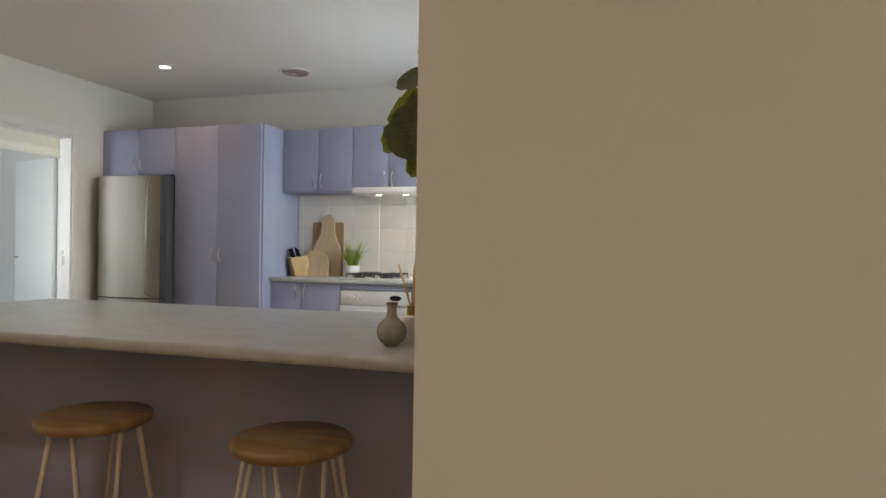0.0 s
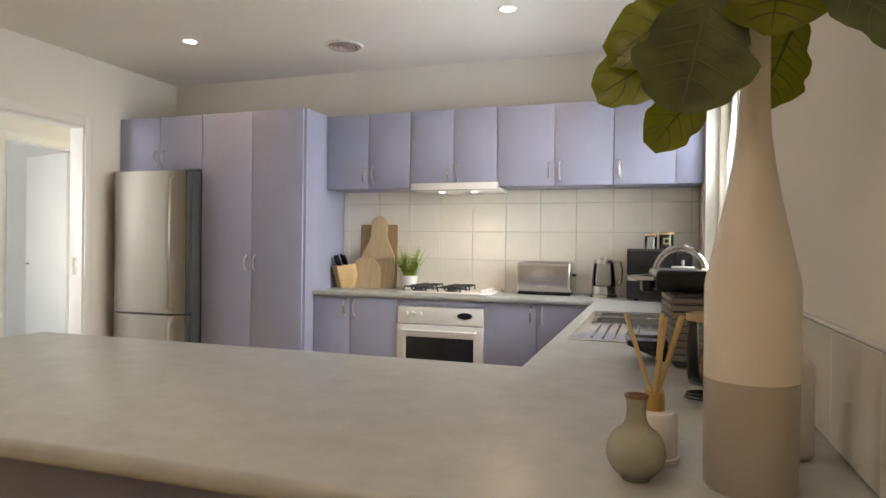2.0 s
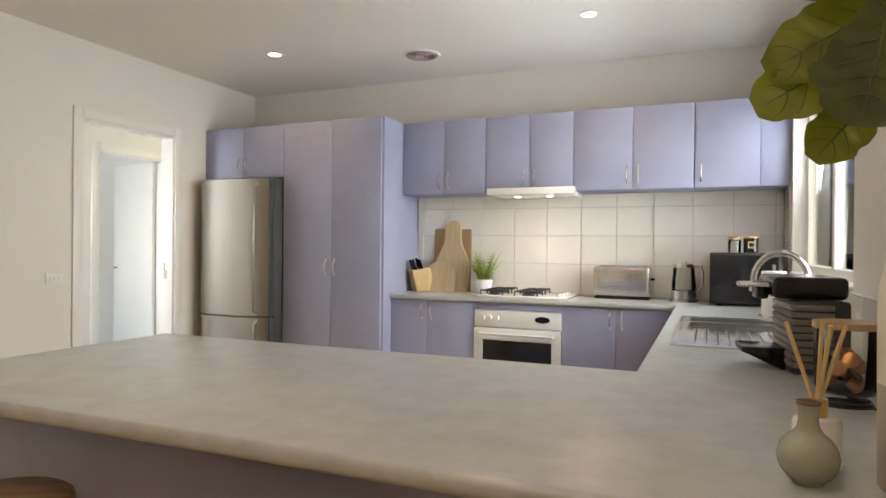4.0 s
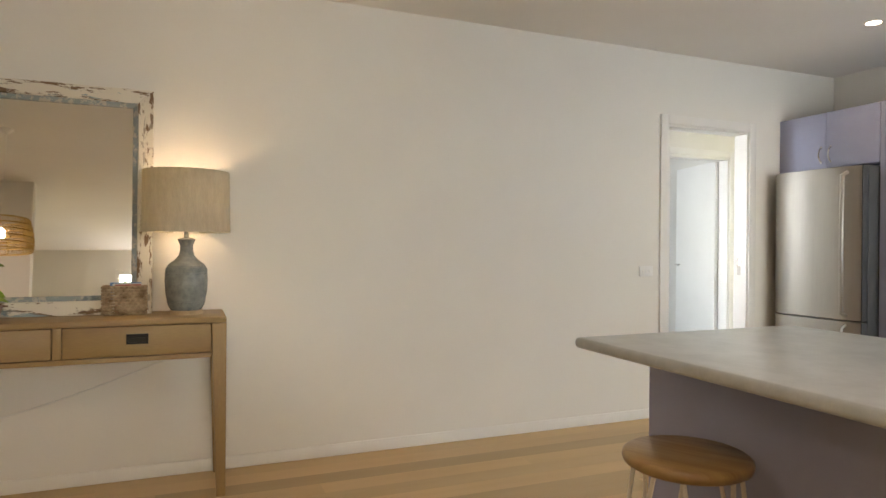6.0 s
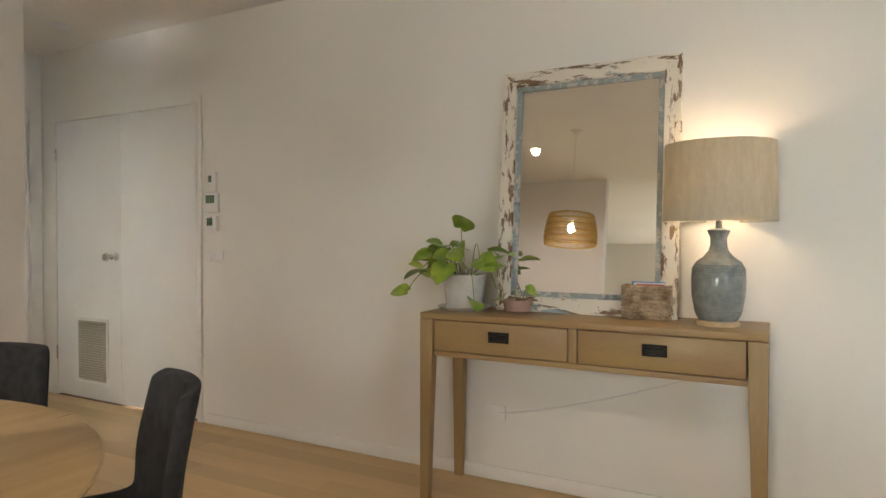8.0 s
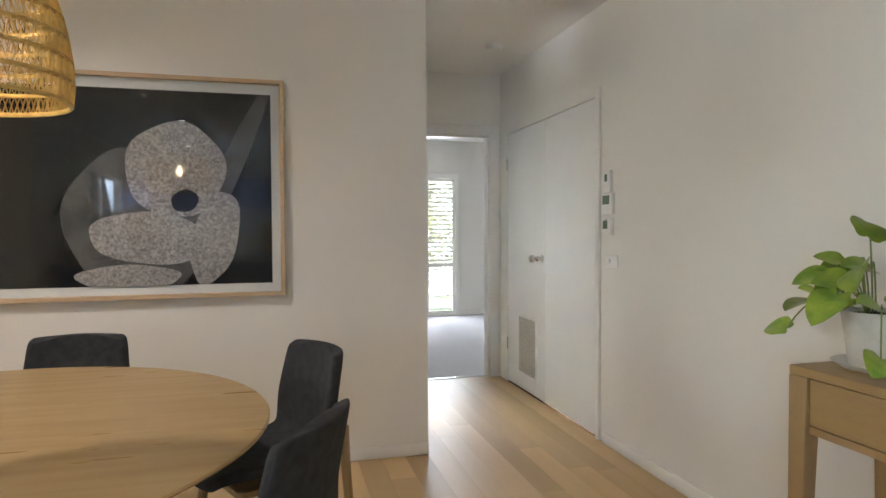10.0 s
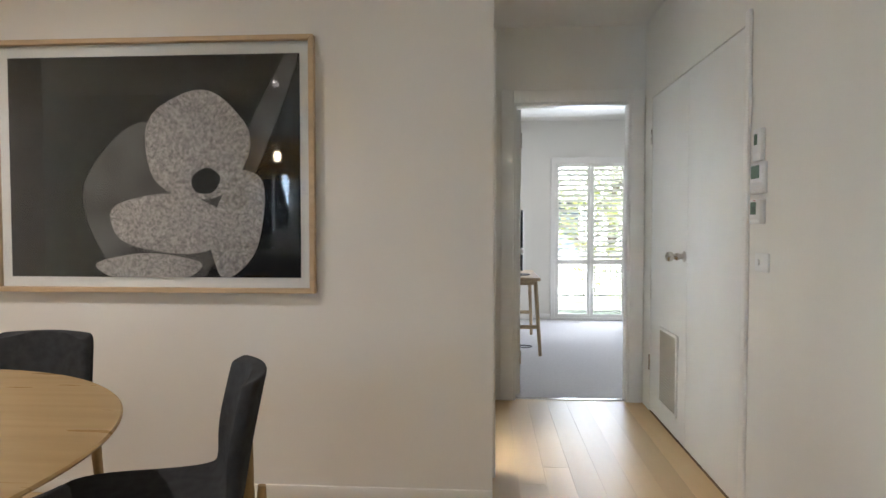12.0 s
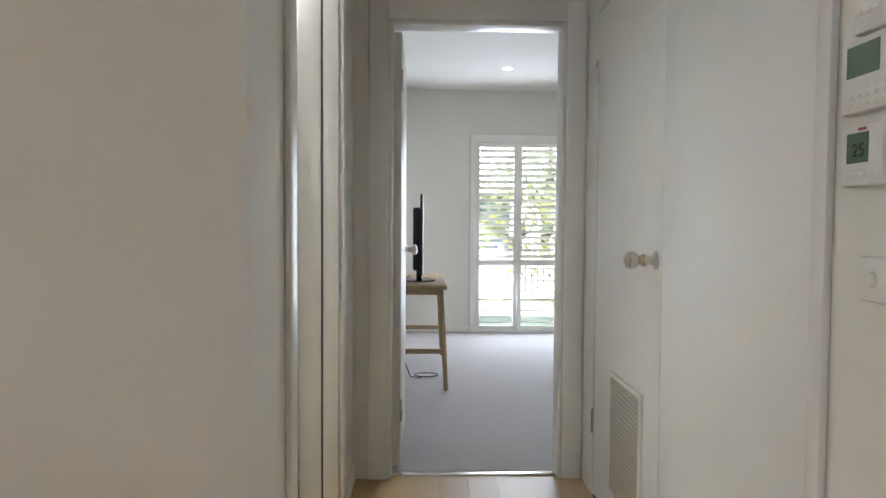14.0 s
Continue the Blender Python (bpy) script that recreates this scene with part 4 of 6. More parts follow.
for z in (-0.06, 0.06):
    part("screw", lathe([(0, 0), (0.004, 0), (0.003, 0.002), (0, 0.002)], 10, at=(-0.0125, 0, z)), M_DARK, hk)

# kitchen window
win = tagged(new("window_kitchen"), "white framed sliding kitchen window above the sink", "window", kind="structure")
win.matrix_world = pose(XE + 0.07, 4.18, 1.10)
fy0, fy1, fz1 = -0.838, 0.838, 1.018
part("window_frame", slab("x", [fy0, fy0 + 0.05, -0.025, 0.025, fy1 - 0.05, fy1], [0.002, 0.055, fz1 - 0.05, fz1], lambda i, j: not (j == 1 and i in (1, 3)), 0.0, 0.05, 0.004, 1), M_TRIM, win)
for a, b in ((fy0 + 0.05, -0.025), (0.025, fy1 - 0.05)):
    pn = part("pane", box((0.022, a, 0.055), (0.028, b, fz1 - 0.05)), M_CLEAR, win, smooth=False)
    pn.visible_shadow = False
part("window_sill", box((-0.085, fy0, -0.004), (0.0, fy1, 0.014), 0.004), M_TRIM, win)
ch = bmesh.new()
for yy in (fy0 + 0.03, fy0 + 0.07):
    for k in range(70):
        lathe([(0, -0.003), (0.003, 0), (0, 0.003)], 5, ch, (-0.055, yy, 0.99 - 0.0125 * k))
bl = tagged(new("blind_chain"), "beaded white roller blind chain hanging in the window", "blind chain")
bl.matrix_world = win.matrix_world.copy()
part("beads", ch, M_PLASTIC, bl)
part("roller", tube([(-0.05, fy0 + 0.02, 0.975), (-0.05, fy1 - 0.02, 0.975)], 0.022, 16), M_TRIM, bl)

# switch on the wall end, downlights, ceiling vent
lo = thing("light_switch", "white light switch plate with two knobs near the wall end", "switch", XE, 1.345, 0.985)
part("plate", box((-0.011, -0.036, -0.058), (0, 0.036, 0.058), 0.004), M_PLASTIC, lo)
for dz in (-0.028, 0.016):
    kd = lathe([(0, 0), (0.012, 0), (0.010, 0.018), (0, 0.020)], 18)
    bmesh.ops.rotate(kd, verts=kd.verts, matrix=Matrix.Rotation(radians(-90), 3, "Y"))
    bmesh.ops.translate(kd, verts=kd.verts, vec=(-0.0105, 0, dz))
    part("knob", kd, M_PLASTIC, lo)


def downlight(x, y):
    d = thing("downlight", "lit round recessed white downlight in the ceiling", "downlight", x, y, CEIL, group="ceiling downlights")
    part("trim_ring", lathe([(0.040, -0.004), (0.052, -0.004), (0.054, 0.0), (0.040, 0.0)], 32), M_TRIM, d)
    part("diffuser", lathe([(0, -0.0035), (0.041, -0.0035), (0.041, -0.001), (0, -0.001)], 32), M_GLOW, d)
for x, y in KITCHEN_SPOTS + OTHER_SPOTS + [(-5.0, -7.08)]:
    downlight(x, y)
M_VENTRING = material("mauve_vent_plastic", (0.52, 0.42, 0.41), 0.6)
vn = thing("ceiling_vent", "round white louvred ceiling air vent", "vent", -3.08, 4.79, CEIL)
part("outer_ring", lathe([(0.105, 0.0), (0.112, -0.010), (0.125, -0.010), (0.13, 0.0)], 40), M_TRIM, vn)
for k in range(3):
    r = 0.028 + 0.027 * k
    part("louvre_ring", lathe([(r, 0.0), (r + 0.012, -0.016), (r + 0.020, -0.015), (r + 0.010, 0.0)], 36), M_VENTRING, vn)
part("throat", lathe([(0, -0.001), (0.106, -0.001), (0.106, 0.0), (0, 0.0)], 32), material("vent_pink_plastic", (0.42, 0.33, 0.31), 0.7), vn)


# ---- stools ----
def stool(x, y, rz):
    ob = thing("bar_stool", "round acacia seat stool with cream hairpin legs", "stool", x, y, 0, rz, group="stools at the breakfast bar")
    ob.scale = (1, 1, 1.015)
    part("seat", lathe([(0, 0.618), (0.146, 0.618), (0.156, 0.624), (0.160, 0.634), (0.158, 0.644), (0.150, 0.650), (0.06, 0.6485), (0, 0.648)], 48), M_STOOL, ob)
    for k in range(4):
        a = math.pi / 4 + k * math.pi / 2
        c, s = math.cos(a), math.sin(a)
        lb = bmesh.new()
        for off in (-0.062, 0.062):
            top = (0.112 * c - off * s, 0.112 * s + off * c, 0.620)
            low = (0.215 * c - off * s * 0.22, 0.215 * s + off * c * 0.22, 0.014)
            tube([top, low, (0.218 * c, 0.218 * s, 0.006)], 0.0062, 8, lb)
        part("hairpin_leg", lb, M_CREAM, ob)
    part("mount_plate", lathe([(0, 0.612), (0.12, 0.612), (0.12, 0.6175), (0, 0.6175)], 32), M_CREAM, ob)
    return ob


stool(-2.72, 1.775, 28)
stool(-2.03, 1.815, 2)
stool(-1.36, 1.80, -5)

# ---- console table and what stands on it ----
CX = -4.785
con = thing("console_table", "honey oak console table with two drawers against the wall", "table", CX, 0.07, 0)
part("tabletop", box((-0.185, -0.695, 0.817), (0.185, 0.695, 0.845), 0.005), M_OAK, con)
for sx in (-1, 1):
    for sy in (-1, 1):
        lg = box((sx * 0.158 - 0.027, sy * 0.662 - 0.033, 0), (sx * 0.158 + 0.027, sy * 0.662 + 0.033, 0.8165), 0.003)
        for v in lg.verts:
            if v.co.z < 0.4:
                v.co.x = sx * 0.170 + (v.co.x - sx * 0.158) * 0.62
                v.co.y = sy * 0.672 + (v.co.y - sy * 0.662) * 0.62
        part("leg", lg, M_OAK_Z, con)
part("back_apron", box((-0.180, -0.626, 0.665), (-0.160, 0.626, 0.8165), 0.002), M_OAK, con)
for sy in (-1, 1):
    part("side_apron", box((-0.130, sy * 0.676 - 0.010, 0.665), (0.130, sy * 0.676 + 0.010, 0.8165), 0.002), M_OAK, con)
part("bottom_rail", box((0.150, -0.628, 0.655), (0.176, 0.628, 0.677), 0.002), M_OAK, con)
part("centre_stile", box((0.150, -0.018, 0.678), (0.176, 0.018, 0.8165), 0.002), M_OAK_Z, con)
part("drawer_box", box((-0.155, -0.625, 0.662), (0.148, 0.625, 0.812), 0.002), M_OAK, con)
M_PULL = material("dark_iron_pull", (0.025, 0.022, 0.02), 0.5, 0.6, var=0.1, bump=0.05)
for y0, y1, hy in ((-0.625, -0.021, -0.316), (0.021, 0.625, 0.315)):
    d = part("drawer", box((0.152, y0, 0.681), (0.179, y1, 0.814), 0.003), M_OAK, con)
    pb = slab("x", [hy - 0.045, hy - 0.036, hy + 0.036, hy + 0.045], [0.735, 0.742, 0.772, 0.780], lambda i, j: not (i == 1 and j == 1), 0.178, 0.188, 0.001, 1)
    box((0.178, hy - 0.036, 0.742), (0.1805, hy + 0.036, 0.772), 0, 1, pb)
    box((0.182, hy - 0.036, 0.762), (0.196, hy + 0.036, 0.772), 0.003, 1, pb)
    part("pull", pb, M_PULL, d, "dark iron cup pull")


def chips(name, paint, wood, third, scale, stretch):
    """Flaking paint: paint over bare wood in ragged streaks."""
    m = bpy.data.materials.new(name)
    m.use_nodes = True
    nt = m.node_tree
    bs = nt.nodes["Principled BSDF"]
    bs.inputs["Roughness"].default_value = 0.75
    co = nt.nodes.new("ShaderNodeTexCoord")
    mp = nt.nodes.new("ShaderNodeMapping")
    mp.inputs["Scale"].default_value = stretch
    nt.links.new(co.outputs["Object"], mp.inputs[0])
    n1 = nt.nodes.new("ShaderNodeTexNoise")
    n1.inputs["Scale"].default_value, n1.inputs["Detail"].default_value, n1.inputs["Roughness"].default_value = scale, 7, 0.72
    n2 = nt.nodes.new("ShaderNodeTexNoise")
    n2.inputs["Scale"].default_value, n2.inputs["Detail"].default_value = scale * 0.45, 4
    nt.links.new(mp.outputs[0], n1.inputs[0])
    nt.links.new(mp.outputs[0], n2.inputs[0])
    r1 = nt.nodes.new("ShaderNodeMapRange")
    r1.inputs[1].default_value, r1.inputs[2].default_value = 0.522, 0.552
    nt.links.new(n1.outputs[0], r1.inputs[0])
    r2 = nt.nodes.new("ShaderNodeMapRange")
    r2.inputs[1].default_value, r2.inputs[2].default_value = 0.56, 0.62
    nt.links.new(n2.outputs[0], r2.inputs[0])
    a = nt.nodes.new("ShaderNodeMix")
    a.data_type = "RGBA"
    a.inputs[6].default_value, a.inputs[7].default_value = (*wood, 1), (*third, 1)
    nt.links.new(r2.outputs[0], a.inputs[0])
    b = nt.nodes.new("ShaderNodeMix")
    b.data_type = "RGBA"
    b.inputs[6].default_value = (*paint, 1)
    nt.links.new(r1.outputs[0], b.inputs[0])
    nt.links.new(a.outputs[2], b.inputs[7])
    nt.links.new(b.outputs[2], bs.inputs["Base Color"])
    bp = nt.nodes.new("ShaderNodeBump")
    bp.invert = True
    bp.inputs["Strength"].default_value, bp.inputs["Distance"].default_value = 0.6, 0.003
    nt.links.new(r1.outputs[0], bp.inputs["Height"])
    nt.links.new(bp.outputs[0], bs.inputs["Normal"])
    return m


M_CHIP_H = chips("flaking_paint_rail", (0.74, 0.69, 0.58), (0.20, 0.12, 0.06), (0.30, 0.40, 0.42), 13, (1, 0.45, 2.2))
M_CHIP_V = chips("flaking_paint_stile", (0.74, 0.69, 0.58), (0.22, 0.13, 0.07), (0.42, 0.38, 0.31), 13, (1, 2.2, 0.6))
M_SLIP = chips("flaking_blue_slip", (0.30, 0.345, 0.34), (0.52, 0.49, 0.42), (0.18, 0.22, 0.23), 24, (1, 0.9, 0.9))
LEAN = 5.0
mir = thing("wall_mirror", "tall mirror in flaking white-painted timber frame leaning on the wall", "mirror", -4.852, 0.034, 0.846)
mir.matrix_world = pose(-4.852, 0.034, 0.846, 0, -LEAN, 0)
MW, MH, FB = 0.398, 1.108, 0.068


def mitred(axis, a, b, inner, outer, x0, x1):
    """A frame bar with mitred ends; its outer edge lies at outer, its inner at inner."""
    d = abs(outer - inner)
    bm = bmesh.new()
    vs = []
    for x in (x0, x1):
        for u, w in ((a, outer), (b, outer), (b - d, inner), (a + d, inner)):
            vs.append(bm.verts.new((x, u, w) if axis == "y" else (x, w, u)))
    for f in ((0, 1, 2, 3), (7, 6, 5, 4), (0, 4, 5, 1), (1, 5, 6, 2), (2, 6, 7, 3), (3, 7, 4, 0)):
        bm.faces.new([vs[k] for k in f])
    bmesh.ops.recalc_face_normals(bm, faces=bm.faces)
    bmesh.ops.bevel(bm, geom=bm.edges[:], offset=0.003, segments=1, affect="EDGES")
    return bm


def four_bars(parent, w, h, band, x0, x1, mh, mv, name, z0=0.0):
    part(name, mitred("y", -w, w, h - band, h, x0, x1), mh, parent)
    part(name, mitred("y", -w, w, z0 + band, z0, x0, x1), mh, parent)
    part(name, mitred("z", z0, h, -w + band, -w, x0, x1), mv, parent)
    part(name, mitred("z", z0, h, w - band, w, x0, x1), mv, parent)


four_bars(mir, MW, MH, FB, -0.030, 0.006, M_CHIP_H, M_CHIP_V, "frame_board")
four_bars(mir, MW - FB, MH - FB, 0.024, -0.024, -0.004, M_SLIP, M_SLIP, "inner_slip", FB)
part("mirror_glass", box((-0.024, -MW + FB + 0.022, FB + 0.022), (-0.016, MW - FB - 0.022, MH - FB - 0.022)), M_MIRROR, mir, smooth=False)
part("backing", box((-0.034, -MW + 0.02, 0.02), (-0.0305, MW - 0.02, MH - 0.02)), M_DARK, mir, smooth=False)

lamp = thing("table_lamp", "glazed slate-blue ceramic table lamp with linen drum shade, lit", "lamp", -4.79, 0.588, 0.845)
part("foot", lathe([(0, 0), (0.076, 0), (0.078, 0.006), (0.074, 0.019), (0, 0.02)], 40), M_PIC_OAK, lamp, "pale turned timber foot")
part("body", lathe([(0, 0.02), (0.070, 0.021), (0.084, 0.045), (0.096, 0.11), (0.099, 0.17), (0.095, 0.215), (0.082, 0.243), (0.055, 0.262), (0.036, 0.285), (0.030, 0.31),
                    (0.030, 0.335), (0.040, 0.358), (0.042, 0.364), (0.030, 0.369), (0.012, 0.372), (0.010, 0.40), (0, 0.40)], 48), M_LAMP, lamp)
for zr, rr in ((0.060, 0.0885), (0.196, 0.0975), (0.207, 0.0965), (0.232, 0.0885)):
    part("relief_ring", lathe([(rr - 0.002, zr - 0.002), (rr + 0.0012, zr - 0.001), (rr + 0.0012, zr + 0.001), (rr - 0.002, zr + 0.002)], 48), M_LAMP, lamp)
bead = bmesh.new()
for row, (zr, rr) in enumerate(((0.2145, 0.0955), (0.2225, 0.0925))):
    for k in range(44):
        a = 2 * math.pi * (k + 0.5 * row) / 44
        lathe([(0, -0.0026), (0.0034, 0.0), (0, 0.0026)], 6, bead, (rr * math.cos(a), rr * math.sin(a), zr))
part("relief_beads", bead, M_LAMP, lamp)
part("stem", tube([(0, 0, 0.40), (0, 0, 0.53)], 0.006, 10), M_SATIN, lamp)
shade = bmesh.new()
n = 64
rings = [[shade.verts.new((r * math.cos(2 * math.pi * i / n), r * math.sin(2 * math.pi * i / n), z)) for i in range(n)]
         for r, z in ((0.203, 0.400), (0.197, 0.692), (0.1945, 0.692), (0.2005, 0.400))]
for a, b in zip(rings, rings[1:] + rings[:1]):
    for i in range(n):
        shade.faces.new((a[i], a[(i + 1) % n], b[(i + 1) % n], b[i]))
ltree = M_LINEN.node_tree
lbs = ltree.nodes["Principled BSDF"]
trl = ltree.nodes.new("ShaderNodeBsdfTranslucent")
trl.inputs[0].default_value = (0.62, 0.54, 0.38, 1)
mxs = ltree.nodes.new("ShaderNodeMixShader")
mxs.inputs[0].default_value = 0.35
lout = ltree.nodes["Material Output"]
ltree.links.new(lbs.outputs[0], mxs.inputs[1])
ltree.links.new(trl.outputs[0], mxs.inputs[2])
ltree.links.new(mxs.outputs[0], lout.inputs[0])
part("shade", shade, M_LINEN, lamp, "oatmeal linen drum shade")
part("shade_rim", tube([(0.2025 * math.cos(2 * math.pi * i / 48), 0.2025 * math.sin(2 * math.pi * i / 48), 0.400) for i in range(49)], 0.003, 6, ends=False), M_LINEN, lamp)
spd = bmesh.new()
for k in range(3):
    a = k * 2.094
    tube([(0, 0, 0.53), (0.197 * math.cos(a), 0.197 * math.sin(a), 0.66)], 0.002, 5, spd)
part("spider", spd, M_SATIN, lamp)
part("bulb", lathe([(0, 0.53), (0.012, 0.535), (0.028, 0.57), (0.024, 0.60), (0, 0.612)], 20), M_BULB, lamp)

# basket of brochures
M_WICKER = material("water_hyacinth_weave", (0.50, 0.38, 0.25), 0.8, var=0.2, scale=30, fine=120, bump=0.2, second=(0.22, 0.14, 0.07))
bk = thing("wicker_basket", "small rectangular woven basket holding brochures", "basket", -4.845, 0.315, 0.845)
def weave_wall(u0, u1, w, axis):
    rows, cols = 9, 7
    for r in range(rows):
        z = 0.009 + r * 0.0155
        pts = []
        for c in range(cols * 4 + 1):
            u = u0 + (u1 - u0) * c / (cols * 4)
            o = 0.0035 * math.sin(math.pi * (c / 2 + r))
            pts.append((w + o, u, z) if axis == "x" else (u, w + o, z))
        part("strand", tube(pts, 0.0082, 6), M_WICKER, bk)
weave_wall(-0.088, 0.088, 0.040, "x")
weave_wall(-0.088, 0.088, -0.026, "x")
weave_wall(-0.026, 0.040, -0.088, "y")
weave_wall(-0.026, 0.040, 0.088, "y")
part("bottom", box((-0.026, -0.088, 0.001), (0.040, 0.088, 0.008)), M_WICKER, bk)
M_BLUE = material("blue_card", (0.10, 0.26, 0.52), 0.5, var=0.05)
M_RED = material("red_card", (0.45, 0.10, 0.09), 0.5, var=0.05)
M_PAPER = material("white_card", (0.72, 0.72, 0.70), 0.6, var=0.03)
for k, (m, c) in enumerate(((M_BLUE, "blue"), (M_PAPER, "white"), (M_RED, "red"))):
    bro = tagged(link("brochure", box((-4.858 + 0.014 * k, 0.250 + 0.012 * k, 0.856), (-4.856 + 0.014 * k, 0.385, 0.998 - 0.004 * k)), m), "folded " + c + " paper brochure standing in the basket", "brochure", "brochures in the basket")

# trailing plant and small bowl planter
M_POTHOS = material("pothos_leaf", (0.33, 0.44, 0.05), 0.32, var=0.16, scale=16, fine=40, bump=0.03, second=(0.15, 0.27, 0.035), per_object=0.25, coat=0.15)
M_VINE = material("green_vine", (0.20, 0.27, 0.08), 0.5, var=0.1)
M_POT = material("stone_white_pot", (0.62, 0.60, 0.54), 0.7, var=0.07, scale=18, fine=80, bump=0.06)


def heart_leaf(length, width):
    """A pointed heart-shaped leaf along +y."""
    bm = bmesh.new()
    n, m = 10, 8
    grid = []
    for j in range(n + 1):
        t = j / n
        w = width * (1 - t) ** 0.75 * (1 + 1.5 * t) * (0.62 + 0.38 * min(1, t * 4))
        back = -0.16 * length if j == 0 else 0.0
        row = []
        for i in range(m + 1):
            u = -1 + 2 * i / m
            y = t * length + (back + 0.0) * abs(u) * (1.1 - abs(u)) * 2.6 - 0.10 * length * abs(u) ** 2 * (1 - t)
            row.append(bm.verts.new((u * w, y, 0.22 * abs(u) * w - 0.32 * t * t * length)))
        grid.append(row)
    for j in range(n):
        for i in range(m):
            bm.faces.new((grid[j][i], grid[j][i + 1], grid[j + 1][i + 1], grid[j + 1][i]))
    bmesh.ops.remove_doubles(bm, verts=bm.verts, dist=0.0002)
    return bm


def pothos(x, y, z, stems, seed, pot_r, pot_h, label, pot_mat, saucer):
    ob = thing("potted_pothos", label, "plant", x, y, z)
    if saucer:
        part("saucer", lathe([(0, 0), (0.10, 0), (0.125, 0.018), (0.120, 0.018), (0.098, 0.006), (0, 0.006)], 40), M_PLASTIC, ob, "white saucer")
    part("pot", lathe([(0, 0.007), (pot_r * 0.78, 0.007), (pot_r, pot_h), (pot_r * 0.93, pot_h), (pot_r * 0.88, pot_h - 0.02), (0, pot_h - 0.02)], 40), pot_mat, ob)
    part("soil", lathe([(0, pot_h - 0.022), (pot_r * 0.87, pot_h - 0.022), (pot_r * 0.80, pot_h - 0.012), (0, pot_h - 0.010)], 24), material("potting_soil", (0.03, 0.02, 0.014), 0.95, var=0.3, fine=200, bump=0.4), ob)
    rg = random.Random(seed)
    shapes = [heart_leaf(s, s * 0.44).copy() for s in (0.070, 0.092, 0.116)]
    meshes = []
    for bmx in shapes:
        me = bpy.data.meshes.new("leaf")
        bmx.to_mesh(me)
        bmx.free()
        me.materials.append(M_POTHOS)
        for p in me.polygons:
            p.use_smooth = True
        meshes.append(me)
    vb = bmesh.new()
    for (az, reach, rise, drop) in stems:
        a = radians(az)
        d = Vector((math.cos(a), math.sin(a), 0))
        p0 = Vector((0, 0, pot_h - 0.015)) + d * pot_r * 0.4
        pts = []
        for k in range(9):
            t = k / 8
            pts.append(p0 + d * reach * t + Vector((0, 0, rise * math.sin(math.pi * min(1, t * 1.1) * 0.6) - drop * t ** 3)))
        tube(pts, 0.0024, 5, vb)
        for k in ((8,) if reach < 0.07 else (5, 8)):
            lf = new("leaf", meshes[rg.randrange(3)])
            lf.parent = ob
            q = pts[k]
            lf.matrix_local = pose(q.x, q.y, q.z, 0, 0, az - 90 + rg.uniform(-50, 50)) @ pose(0, 0, 0, rg.uniform(-35, 40), rg.uniform(-40, 40), 0)
    part("vines", vb, M_VINE, ob)
    return ob


rg0 = random.Random(21)
STEMS = [(rg0.uniform(-130, 130), rg0.uniform(0.03, 0.14), rg0.uniform(0.08, 0.19), rg0.uniform(0.0, 0.10)) for k in range(11)]
STEMS += [(-75, 0.24, 0.06, 0.13), (-95, 0.20, 0.10, 0.06), (70, 0.18, 0.08, 0.16), (40, 0.13, 0.07, 0.16), (80, 0.16, 0.14, 0.04), (10, 0.03, 0.24, 0.0)]
pothos(-4.80, -0.50, 0.845, STEMS, 5, 0.102, 0.165, "trailing green pothos in a stone-white pot on a saucer", M_POT, True)
M_PINK = material("pale_terracotta", (0.50, 0.33, 0.25), 0.7, var=0.08, fine=90, bump=0.06)
pothos(-4.795, -0.235, 0.845, [(215, 0.05, 0.05, 0.0), (150, 0.03, 0.06, 0.0)], 8, 0.068, 0.058,
       "small leafy cutting in a shallow terracotta bowl", M_PINK, False)

# ---- dining table, chairs, pendant ----
TX, TY = -2.28, -0.90
tb = thing("dining_table", "round oak dining table with a thin smooth edge", "table", TX, TY, 0)
part("tabletop", lathe([(0, 0.712), (0.72, 0.712), (0.815, 0.727), (0.832, 0.733), (0.833, 0.737), (0.828, 0.7408), (0.815, 0.741), (0.70, 0.741), (0.35, 0.741), (0, 0.741)], 96), M_TABLE, tb, smooth=False)
for k in range(4):
    a = math.pi / 4 + k * math.pi / 2
    part("leg", tube([(0.40 * math.cos(a), 0.40 * math.sin(a), 0.711), (0.52 * math.cos(a), 0.52 * math.sin(a), 0.0)], [0.033, 0.020], 16), M_OAK_Z, tb)
part("apron", lathe([(0.42, 0.66), (0.44, 0.66), (0.44, 0.7115), (0.42, 0.7115)], 48), M_OAK, tb)


